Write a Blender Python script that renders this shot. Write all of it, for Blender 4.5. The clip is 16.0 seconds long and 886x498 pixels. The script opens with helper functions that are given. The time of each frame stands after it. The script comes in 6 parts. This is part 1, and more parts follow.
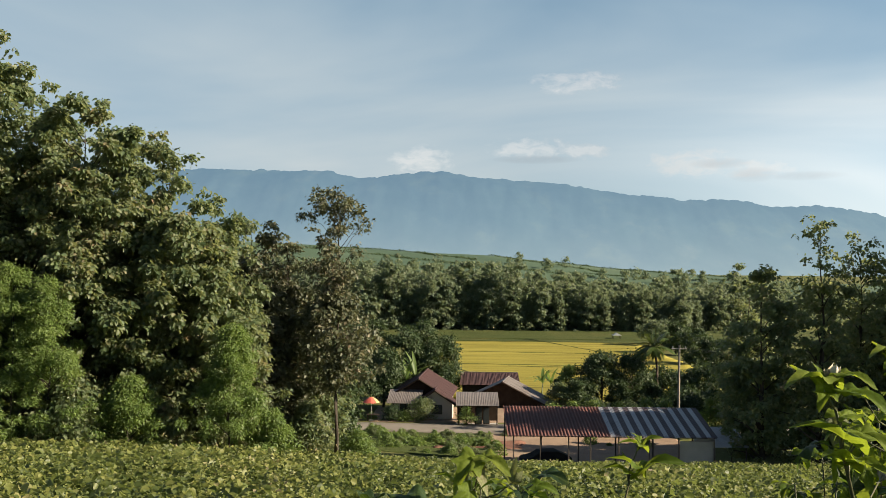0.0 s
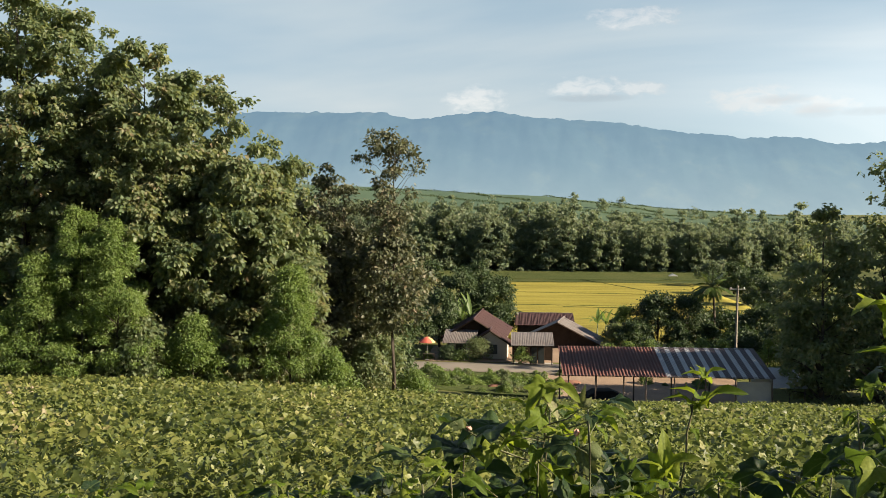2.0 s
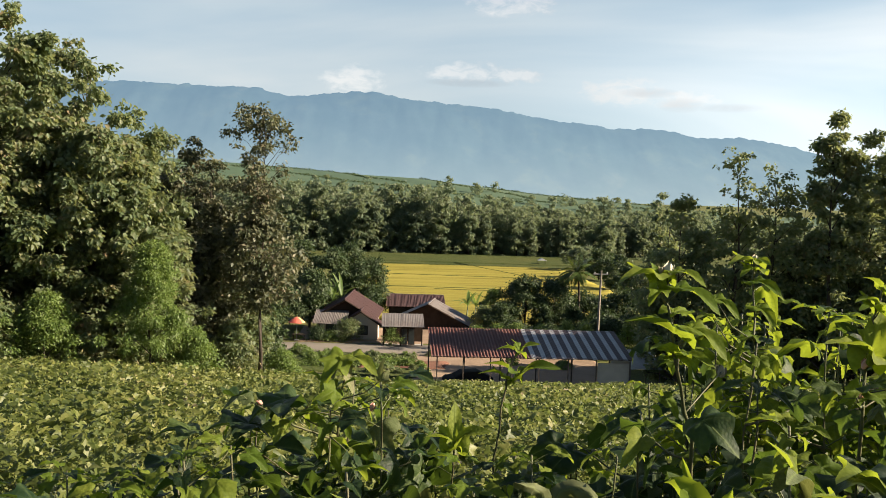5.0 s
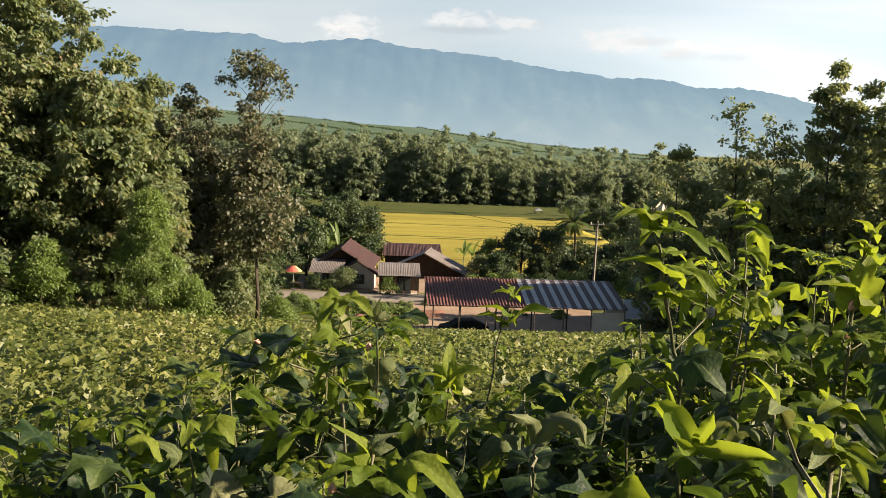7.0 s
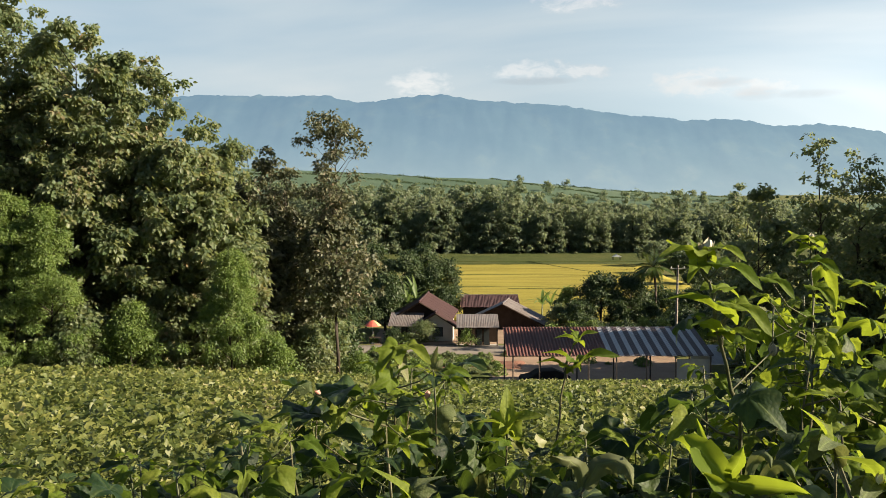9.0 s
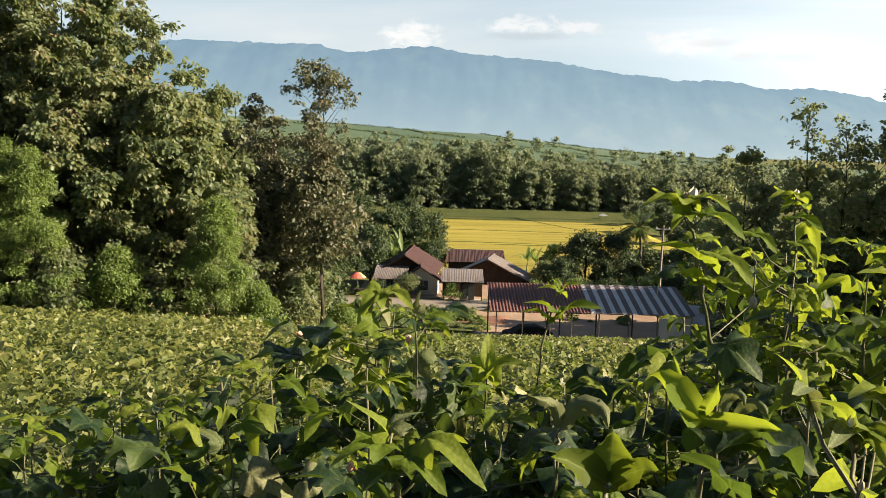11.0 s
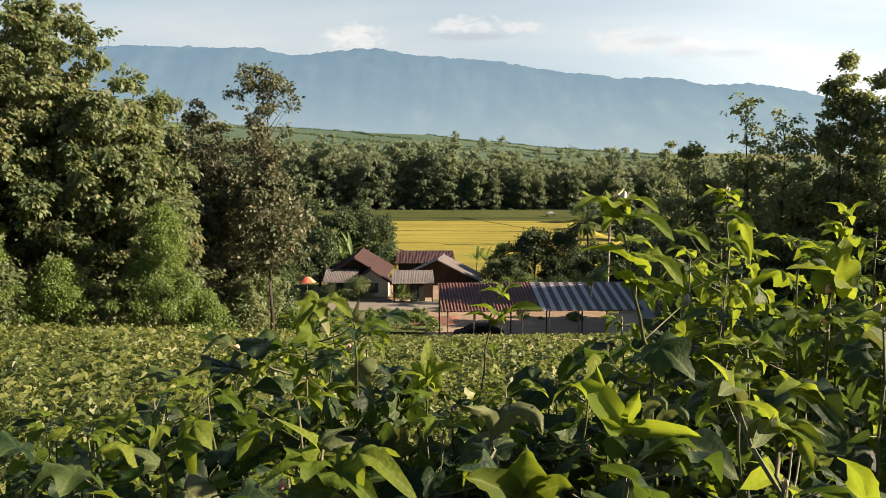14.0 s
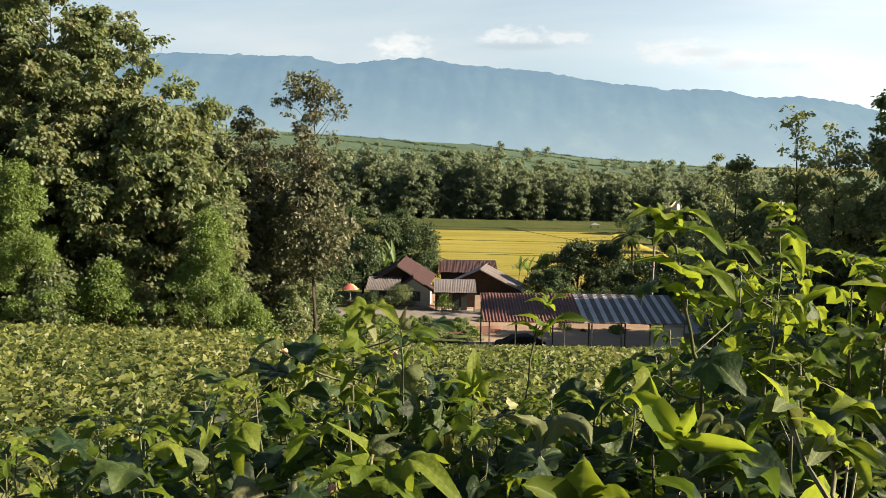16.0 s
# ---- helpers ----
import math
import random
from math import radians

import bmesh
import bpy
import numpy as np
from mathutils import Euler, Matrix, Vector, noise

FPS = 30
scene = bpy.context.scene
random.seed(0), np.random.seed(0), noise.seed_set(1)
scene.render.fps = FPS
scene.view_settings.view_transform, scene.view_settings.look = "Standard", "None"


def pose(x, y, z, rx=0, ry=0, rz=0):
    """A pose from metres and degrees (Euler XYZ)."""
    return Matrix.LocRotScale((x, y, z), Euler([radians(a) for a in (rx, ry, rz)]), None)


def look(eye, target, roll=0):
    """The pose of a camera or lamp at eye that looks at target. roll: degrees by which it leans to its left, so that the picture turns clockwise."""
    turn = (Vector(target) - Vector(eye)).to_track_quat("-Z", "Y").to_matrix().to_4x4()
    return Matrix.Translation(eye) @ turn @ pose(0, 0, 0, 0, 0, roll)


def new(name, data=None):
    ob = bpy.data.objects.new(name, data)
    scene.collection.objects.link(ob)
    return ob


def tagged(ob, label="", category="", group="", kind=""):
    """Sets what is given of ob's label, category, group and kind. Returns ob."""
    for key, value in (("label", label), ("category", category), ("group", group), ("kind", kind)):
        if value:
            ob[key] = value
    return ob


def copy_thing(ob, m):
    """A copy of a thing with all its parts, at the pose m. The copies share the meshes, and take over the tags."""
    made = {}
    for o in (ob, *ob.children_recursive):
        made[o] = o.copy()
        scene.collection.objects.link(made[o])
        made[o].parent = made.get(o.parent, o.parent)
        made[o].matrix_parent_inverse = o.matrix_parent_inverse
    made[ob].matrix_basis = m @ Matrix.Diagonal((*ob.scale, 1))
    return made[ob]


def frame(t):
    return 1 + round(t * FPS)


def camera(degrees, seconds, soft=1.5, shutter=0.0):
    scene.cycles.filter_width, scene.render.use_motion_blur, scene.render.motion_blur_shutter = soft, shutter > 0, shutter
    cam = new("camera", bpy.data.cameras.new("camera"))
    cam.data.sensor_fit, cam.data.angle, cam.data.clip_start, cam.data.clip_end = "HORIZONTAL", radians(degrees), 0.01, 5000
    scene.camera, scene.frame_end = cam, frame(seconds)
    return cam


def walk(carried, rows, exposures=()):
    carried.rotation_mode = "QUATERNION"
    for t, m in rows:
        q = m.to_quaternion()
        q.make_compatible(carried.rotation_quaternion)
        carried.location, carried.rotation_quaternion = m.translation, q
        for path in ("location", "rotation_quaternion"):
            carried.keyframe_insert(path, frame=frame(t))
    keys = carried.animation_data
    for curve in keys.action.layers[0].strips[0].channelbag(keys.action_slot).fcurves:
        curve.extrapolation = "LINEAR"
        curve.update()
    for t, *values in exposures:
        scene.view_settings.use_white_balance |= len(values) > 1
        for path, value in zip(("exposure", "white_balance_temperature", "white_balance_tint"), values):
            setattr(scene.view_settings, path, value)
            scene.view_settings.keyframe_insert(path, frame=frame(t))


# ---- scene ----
# ------------------------------------------------------------------ camera
cam = camera(53.73, 16.0, soft=0.6)
EYE = 1.6
# seconds, east, north, rise over the first stand (m), yaw, pitch, roll (degrees)
ROWS = [
    (0, 0.062, 0.040, 0.022, 0.55, 1.15, 0.55),
    (0.5, 0.047, 0.016, 0.026, 0.09, 0.41, 0.23),
    (1, 0.019, -0.005, 0.015, 2.42, -0.71, 0.51),
    (1.5, -0.013, -0.027, 0.012, 5.28, -2.60, -0.38),
    (2, 0.015, -0.060, 0.009, 4.07, -2.72, 0.19),
    (2.5, 0.096, -0.023, -0.003, 1.67, -3.66, 0.65),
    (3, 0.134, -0.027, -0.007, -1.43, -4.57, 0.50),
    (5.5, 0.221, 0.044, -0.032, -5.42, -3.66, 2.38),
    (6, 0.182, 0.002, -0.031, -7.55, -5.28, 2.47),
    (6.5, 0.172, 0.005, -0.048, -8.14, -7.86, 2.47),
    (7, 0.218, 0.014, -0.047, -4.53, -7.07, 2.26),
    (7.5, 0.295, 0.019, -0.047, -4.81, -3.88, 2.35),
    (8, 0.310, -0.010, -0.054, -3.90, -3.36, 0.26),
    (8.5, 0.278, -0.006, -0.054, 0.21, -3.43, -0.69),
    (11, 0.283, 0.003, -0.081, -0.32, -6.79, 1.47),
    (11.5, 0.289, 0.006, -0.079, -2.48, -7.03, 1.23),
    (12, 0.301, 0.011, -0.076, -4.44, -7.05, 1.52),
    (12.5, 0.312, 0.010, -0.072, -5.33, -6.01, 1.09),
    (13, 0.315, 0.010, -0.070, -5.21, -5.69, 0.98),
    (13.5, 0.321, 0.012, -0.069, -5.16, -5.80, 0.10),
    (14, 0.315, 0.014, -0.068, -3.63, -6.67, 0.16),
    (14.5, 0.308, 0.012, -0.070, -2.60, -6.96, 0.44),
    (15, 0.308, 0.013, -0.070, -2.29, -7.05, 0.53),
    (15.5, 0.308, 0.010, -0.071, -1.88, -7.01, 0.28),
    (16, 0.301, 0.008, -0.069, -0.81, -6.09, 0.96),
]


def stand(x, y, z, yaw, pitch, roll):
    return pose(x, y, EYE + z, 0, 0, yaw) @ pose(0, 0, 0, 90 + pitch, 0, 0) @ pose(0, 0, 0, 0, 0, roll)


EXPOSURES = [(0.0, 1.20, 6500, 10), (0.5, 1.05, 6300, 10), (1.0, 1.10, 6300, 10), (1.5, 1.38, 6500, 10), (3.0, 1.39, 6600, 12), (5.5, 1.45, 6600, 12), (6.0, 1.22, 6600, 11), (6.5, 1.52, 6900, 15), (7.0, 1.56, 6900, 15), (7.5, 1.43, 6650, 11), (8.5, 1.40, 6600, 11), (11.0, 1.66, 6850, 14), (12.5, 1.52, 6700, 12), (13.5, 1.50, 6850, 14), (14.5, 1.52, 6900, 15), (15.5, 1.54, 6750, 13), (16.0, 1.60, 6700, 12)]
walk(cam, [(r[0], stand(*r[1:])) for r in ROWS], EXPOSURES)

# ------------------------------------------------------------------ light
SUN_AZ, SUN_EL = 99.0, 28.0        # degrees east of north, above the horizon
world = bpy.data.worlds.new("sky")
scene.world = world
world.use_nodes = True
wn = world.node_tree.nodes
sky = wn.new("ShaderNodeTexSky")
sky.sky_type = "NISHITA"
sky.sun_disc = False
sky.sun_elevation = radians(SUN_EL)
sky.sun_rotation = radians(SUN_AZ)
sky.altitude = 400
sky.air_density = 1.0
sky.dust_density = 1.2
sky.ozone_density = 3.0
wn["Background"].inputs["Strength"].default_value = 0.036
world.node_tree.links.new(sky.outputs["Color"], wn["Background"].inputs["Color"])
sun_data = bpy.data.lights.new("sun", "SUN")
sun_data.energy = 4.6
sun_data.angle = radians(0.6)
sun_data.color = (1.0, 0.86, 0.66)
sun = new("sun", sun_data)
sun.matrix_world = look(
    (300 * math.sin(radians(SUN_AZ)), 300 * math.cos(radians(SUN_AZ)), 300 * math.tan(radians(SUN_EL))), (0, 0, 0))


# ------------------------------------------------------------------ material helpers
def tree(name):
    m = bpy.data.materials.new(name)
    m.use_nodes = True
    return m, m.node_tree.nodes, m.node_tree.links, m.node_tree.nodes["Principled BSDF"]


def ramp(nodes, stops):
    r = nodes.new("ShaderNodeValToRGB")
    while len(r.color_ramp.elements) < len(stops):
        r.color_ramp.elements.new(0.5)
    for e, (p, c) in zip(r.color_ramp.elements, stops):
        e.position, e.color = p, (*c, 1)
    return r


def noise_node(nodes, links, scale, detail=6.0, vector=None, rough=0.6, distort=0.0):
    n = nodes.new("ShaderNodeTexNoise")
    n.inputs["Scale"].default_value = scale
    n.inputs["Detail"].default_value = detail
    n.inputs["Roughness"].default_value = rough
    n.inputs["Distortion"].default_value = distort
    if vector is not None:
        links.new(vector, n.inputs["Vector"])
    return n


def math_node(nodes, links, op, a, b=None, clamp=False):
    n = nodes.new("ShaderNodeMath")
    n.operation = op
    n.use_clamp = clamp
    for k, v in enumerate((a, b)):
        if v is None:
            continue
        if isinstance(v, (int, float)):
            n.inputs[k].default_value = v
        else:
            links.new(v, n.inputs[k])
    return n.outputs[0]


def mix_col(nodes, links, fac, a, b, kind="MIX"):
    n = nodes.new("ShaderNodeMix")
    n.data_type, n.blend_type = "RGBA", kind
    for key, v in ((0, fac), (6, a), (7, b)):
        if isinstance(v, (int, float)):
            n.inputs[key].default_value = v
        elif isinstance(v, tuple):
            n.inputs[key].default_value = (*v, 1)
        else:
            links.new(v, n.inputs[key])
    return n.outputs[2]


def surface(name, stops, scale=3.0, rough=0.8, fine=40.0, bump=0.3, depth=0.02, metal=0.0, spread=0.25):
    """Two scales of noise through a colour ramp, with a fine bump."""
    m, n, l, b = tree(name)
    tc = n.new("ShaderNodeTexCoord").outputs["Object"]
    big = noise_node(n, l, scale, 5, tc)
    small = noise_node(n, l, fine, 4, tc)
    f = math_node(n, l, "ADD", math_node(n, l, "MULTIPLY", big.outputs["Fac"], 1 - spread),
                  math_node(n, l, "MULTIPLY", small.outputs["Fac"], spread))
    r = ramp(n, stops)
    l.new(f, r.inputs["Fac"])
    l.new(r.outputs["Color"], b.inputs["Base Color"])
    bp = n.new("ShaderNodeBump")
    bp.inputs["Strength"].default_value = bump
    bp.inputs["Distance"].default_value = depth
    l.new(small.outputs["Fac"], bp.inputs["Height"])
    l.new(bp.outputs["Normal"], b.inputs["Normal"])
    b.inputs["Roughness"].default_value = rough
    b.inputs["Metallic"].default_value = metal
    if rough > 0.84:
        b.inputs["Specular IOR Level"].default_value = 0.12
    return m


def leaf_material(name, stops, glow, through_light=0.35, rough=0.5, per_object=False, patches=0.0, gloss=0.5):
    """Leaves: each its own tint, gloss on top, sunlight coming through."""
    m, n, l, b = tree(name)
    if per_object:
        rnd = n.new("ShaderNodeObjectInfo").outputs["Random"]
    else:
        rnd = n.new("ShaderNodeNewGeometry").outputs["Random Per Island"]
    if patches:
        tc = n.new("ShaderNodeTexCoord").outputs["Object"]
        big = noise_node(n, l, patches, 3, tc)
        patch = math_node(n, l, "ADD", math_node(n, l, "MULTIPLY", big.outputs["Fac"], 1.3), -0.42)
        rnd = math_node(n, l, "ADD", math_node(n, l, "MULTIPLY", rnd, 0.55), patch, clamp=True)
    r = ramp(n, stops)
    l.new(rnd, r.inputs["Fac"])
    colour = r.outputs["Color"]
    if per_object:
        at = n.new("ShaderNodeAttribute")
        at.attribute_name = "vein"
        v = math_node(n, l, "POWER", at.outputs["Fac"], 6.0)
        colour = mix_col(n, l, math_node(n, l, "MULTIPLY", v, 0.5), colour, (0.30, 0.36, 0.12))
        tc = n.new("ShaderNodeTexCoord").outputs["Object"]
        spots = noise_node(n, l, 7, 5, tc)
        sr = ramp(n, [(0.55, (0, 0, 0)), (0.75, (1, 1, 1))])
        l.new(spots.outputs["Fac"], sr.inputs["Fac"])
        colour = mix_col(n, l, math_node(n, l, "MULTIPLY", sr.outputs["Color"], 0.3), colour, (0.16, 0.17, 0.04))
        tone = n.new("ShaderNodeMapRange")
        tone.inputs[1].default_value, tone.inputs[2].default_value = 0.3, 0.7
        tone.inputs[3].default_value, tone.inputs[4].default_value = 0.0, 0.55
        l.new(noise_node(n, l, 2.2, 4, tc).outputs["Fac"], tone.inputs[0])
        colour = mix_col(n, l, tone.outputs[0], colour, (0.42, 0.52, 0.36), "MULTIPLY")
        bp = n.new("ShaderNodeBump")
        bp.inputs["Strength"].default_value = 0.20
        bp.inputs["Distance"].default_value = 0.006
        quilt = n.new("ShaderNodeTexVoronoi")
        quilt.inputs["Scale"].default_value = 11.0
        l.new(tc, quilt.inputs["Vector"])
        seam = math_node(n, l, "MULTIPLY", math_node(n, l, "SUBTRACT", quilt.outputs["Distance"], 0.35, True), 0.9, True)
        colour = mix_col(n, l, seam, colour, (0.30, 0.40, 0.24), "MULTIPLY")
        ribs = math_node(n, l, "ADD", math_node(n, l, "MULTIPLY", v, -0.8), math_node(n, l, "MULTIPLY", quilt.outputs["Distance"], -0.7))
        l.new(math_node(n, l, "ADD", ribs, noise_node(n, l, 5, 3, tc).outputs["Fac"]), bp.inputs["Height"])
        l.new(bp.outputs["Normal"], b.inputs["Normal"])
    l.new(colour, b.inputs["Base Color"])
    b.inputs["Roughness"].default_value = rough
    b.inputs["Specular IOR Level"].default_value = gloss
    t = n.new("ShaderNodeBsdfTranslucent")
    l.new(mix_col(n, l, 0.6, colour, glow), t.inputs["Color"])
    mx = n.new("ShaderNodeMixShader")
    mx.inputs[0].default_value = through_light
    l.new(b.outputs[0], mx.inputs[1])
    l.new(t.outputs[0], mx.inputs[2])
    l.new(mx.outputs[0], n["Material Output"].inputs["Surface"])
    return m


def rice_material():
    """Ripe rice: broad patches, long streaks along the rows, and the grain of the ears."""
    m, n, l, b = tree("rice")
    tc = n.new("ShaderNodeTexCoord").outputs["Object"]
    mp = n.new("ShaderNodeMapping")
    mp.inputs["Scale"].default_value = (0.035, 0.30, 0.3)
    mp.inputs["Rotation"].default_value = (0, 0, radians(4))
    l.new(tc, mp.inputs["Vector"])
    streak = noise_node(n, l, 1.0, 5, mp.outputs[0], 0.55, 0.6)
    patch = noise_node(n, l, 0.035, 4, tc)
    grain = noise_node(n, l, 2.2, 4, tc)
    f = math_node(n, l, "ADD", math_node(n, l, "MULTIPLY", streak.outputs["Fac"], 0.55),
                  math_node(n, l, "ADD", math_node(n, l, "MULTIPLY", patch.outputs["Fac"], 0.25), math_node(n, l, "MULTIPLY", grain.outputs["Fac"], 0.22)))
    r = ramp(n, [(0.36, (0.125, 0.108, 0.022)), (0.46, (0.215, 0.185, 0.032)), (0.56, (0.280, 0.240, 0.044)), (0.68, (0.330, 0.280, 0.066))])
    l.new(f, r.inputs["Fac"])
    l.new(r.outputs["Color"], b.inputs["Base Color"])
    bp = n.new("ShaderNodeBump")
    bp.inputs["Strength"].default_value = 0.7
    bp.inputs["Distance"].default_value = 0.25
    l.new(grain.outputs["Fac"], bp.inputs["Height"])
    l.new(bp.outputs["Normal"], b.inputs["Normal"])
    b.inputs["Roughness"].default_value = 0.9
    b.inputs["Specular IOR Level"].default_value = 0.12
    return m


# ------------------------------------------------------------------ materials
M = {}
M["teak"] = leaf_material("teak_leaf", [(0.0, (0.052, 0.088, 0.042)), (0.42, (0.112, 0.158, 0.074)), (0.72, (0.190, 0.218, 0.115)),
                                         (0.88, (0.235, 0.205, 0.115)), (1.0, (0.270, 0.182, 0.110))], (0.44, 0.47, 0.15), 0.44, 0.5, patches=0.45, gloss=0.40)
# browning leaves; their darkness also paints the slender teak's shaded side
M["brown_teak"] = leaf_material("brown_shaded_teak_leaf", [(0.0, (0.036, 0.052, 0.026)), (0.4, (0.074, 0.090, 0.046)), (0.75, (0.138, 0.138, 0.078)),
                                               (1.0, (0.235, 0.172, 0.110))], (0.26, 0.25, 0.09), 0.26, 0.55, patches=0.4, gloss=0.40)
M["bright_leaf"] = leaf_material("fresh_leaf", [(0.0, (0.062, 0.112, 0.026)), (0.5, (0.120, 0.180, 0.042)), (1.0, (0.195, 0.250, 0.070))],
                              (0.36, 0.48, 0.08), 0.36, 0.5, patches=0.5)
M["dark_leaf"] = leaf_material("dark_leaf", [(0.0, (0.026, 0.050, 0.020)), (0.6, (0.056, 0.086, 0.033)), (1.0, (0.104, 0.132, 0.054))],
                            (0.14, 0.21, 0.04), 0.20, 0.5, patches=0.4, gloss=0.35)
# far trees: a little distance haze is mixed into the dull bluish green
M["forest"] = leaf_material("hazy_plantation_leaf", [(0.0, (0.070, 0.115, 0.072)), (0.5, (0.130, 0.175, 0.100)), (0.8, (0.205, 0.220, 0.132)),
                                             (1.0, (0.245, 0.208, 0.136))], (0.40, 0.46, 0.20), 0.42, 0.65, patches=0.12)
M["field"] = leaf_material("cotton_canopy", [(0.0, (0.032, 0.052, 0.015)), (0.4, (0.104, 0.128, 0.032)), (0.78, (0.215, 0.222, 0.060)),
                                          (0.93, (0.240, 0.205, 0.100)), (1.0, (0.420, 0.340, 0.250))], (0.36, 0.44, 0.10), 0.32, 0.5, patches=0.25, gloss=0.4)
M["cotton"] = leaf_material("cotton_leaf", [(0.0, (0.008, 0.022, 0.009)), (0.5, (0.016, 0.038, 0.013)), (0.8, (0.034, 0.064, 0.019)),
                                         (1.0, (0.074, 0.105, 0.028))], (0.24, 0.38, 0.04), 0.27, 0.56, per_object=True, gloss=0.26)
# yellower young leaves, used as well for leaves that the sun lights
M["young_cotton"] = leaf_material("lit_young_cotton_leaf", [(0.0, (0.085, 0.140, 0.018)), (0.5, (0.150, 0.205, 0.026)), (1.0, (0.225, 0.260, 0.044))],
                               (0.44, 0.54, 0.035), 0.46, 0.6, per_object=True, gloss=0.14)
M["mature_cotton"] = leaf_material("mature_cotton_leaf", [(0.0, (0.070, 0.100, 0.016)), (1.0, (0.110, 0.135, 0.024))], (0.26, 0.33, 0.02), 0.40, 0.6, per_object=True, gloss=0.15)
M["pale_cotton"] = leaf_material("pale_cotton_leaf", [(0.0, (0.085, 0.110, 0.045)), (0.6, (0.145, 0.168, 0.076)), (1.0, (0.240, 0.225, 0.125))], (0.32, 0.34, 0.08), 0.25, 0.65, per_object=True, gloss=0.2)
# low leaves: the shade beneath the plants is put into their colour
M["shaded_cotton"] = leaf_material("shaded_cotton_leaf", [(0.0, (0.012, 0.024, 0.009)), (0.5, (0.028, 0.046, 0.015)), (0.85, (0.062, 0.082, 0.026)), (1.0, (0.130, 0.112, 0.054))],
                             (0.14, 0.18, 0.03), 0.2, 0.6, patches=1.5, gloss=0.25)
M["palm"] = leaf_material("palm_frond", [(0.0, (0.045, 0.085, 0.020)), (1.0, (0.110, 0.150, 0.040))], (0.2, 0.28, 0.03), 0.3, 0.45)
M["bark"] = surface("bark", [(0.3, (0.034, 0.027, 0.021)), (0.7, (0.095, 0.080, 0.064))], 2.0, 0.95, 18, 0.8, 0.03)
M["stem"] = surface("cotton_stem", [(0.3, (0.055, 0.080, 0.026)), (0.7, (0.120, 0.095, 0.045))], 6.0, 0.6, 80, 0.3, 0.002)
M["petiole"] = surface("petiole", [(0.3, (0.070, 0.105, 0.030)), (0.7, (0.130, 0.120, 0.045))], 8.0, 0.55, 90, 0.2, 0.002)
M["boll"] = surface("boll", [(0.3, (0.22, 0.20, 0.10)), (0.7, (0.42, 0.35, 0.24))], 30.0, 0.6, 120, 0.2, 0.002)
M["flower"] = surface("cotton_flower", [(0.3, (0.58, 0.52, 0.36)), (0.7, (0.74, 0.68, 0.54))], 40.0, 0.6, 150, 0.2, 0.002)
M["bud"] = surface("bud", [(0.3, (0.62, 0.26, 0.22)), (0.7, (0.75, 0.48, 0.36))], 40.0, 0.6, 150, 0.2, 0.002)
M["soil"] = surface("soil", [(0.25, (0.085, 0.060, 0.032)), (0.5, (0.110, 0.115, 0.035)), (0.8, (0.150, 0.170, 0.055))], 0.06, 0.95, 1.2, 0.6, 0.15, spread=0.45)
M["yard"] = surface("yard_dirt", [(0.25, (0.165, 0.118, 0.078)), (0.5, (0.280, 0.200, 0.140)), (0.8, (0.380, 0.290, 0.210))], 0.35, 0.95, 6, 0.5, 0.05, spread=0.4)
M["red_soil"] = surface("red_soil", [(0.25, (0.110, 0.052, 0.036)), (0.5, (0.190, 0.096, 0.066)), (0.8, (0.260, 0.150, 0.105))], 0.5, 0.95, 7, 0.6, 0.06, spread=0.45)
M["road"] = surface("road_concrete", [(0.25, (0.170, 0.148, 0.122)), (0.75, (0.270, 0.240, 0.200))], 0.3, 0.9, 14, 0.3, 0.01)
M["rice"] = rice_material()
M["grass"] = surface("grass", [(0.25, (0.036, 0.052, 0.014)), (0.5, (0.062, 0.078, 0.022)), (0.75, (0.115, 0.105, 0.036))], 0.08, 0.95, 1.6, 0.8, 0.3, spread=0.5)
M["cream_wall"] = surface("cream_wall", [(0.2, (0.400, 0.370, 0.315)), (0.8, (0.560, 0.520, 0.450))], 0.6, 0.9, 12, 0.2, 0.01)
# timber, darkened further so gables made of it pass for shade
M["dark_wood"] = surface("dark_wood", [(0.2, (0.022, 0.015, 0.011)), (0.8, (0.062, 0.044, 0.032))], 1.5, 0.85, 20, 0.4, 0.01)
M["maroon_roof"] = surface("maroon_roof", [(0.2, (0.026, 0.011, 0.011)), (0.8, (0.064, 0.024, 0.022))], 0.8, 0.8, 16, 0.3, 0.01)
M["rust_tile"] = surface("rust_tile", [(0.30, (0.058, 0.022, 0.017)), (0.52, (0.115, 0.039, 0.027)), (0.78, (0.230, 0.080, 0.046))], 0.45, 0.75, 9, 0.4, 0.01, spread=0.35)
M["grey_sheet"] = surface("grey_sheet", [(0.25, (0.260, 0.256, 0.258)), (0.8, (0.450, 0.446, 0.448))], 0.7, 0.45, 10, 0.2, 0.01, metal=0.1)
M["dull_sheet"] = surface("dull_sheet", [(0.25, (0.030, 0.020, 0.024)), (0.8, (0.080, 0.050, 0.052))], 0.7, 0.6, 10, 0.2, 0.01, metal=0.1)
M["old_sheet"] = surface("old_sheet", [(0.3, (0.105, 0.072, 0.055)), (0.5, (0.175, 0.150, 0.134)), (0.8, (0.255, 0.236, 0.222))], 0.5, 0.55, 12, 0.3, 0.01, metal=0.2)
M["metal_post"] = surface("metal_post", [(0.3, (0.060, 0.045, 0.040)), (0.7, (0.130, 0.100, 0.085))], 4, 0.6, 40, 0.2, 0.005)
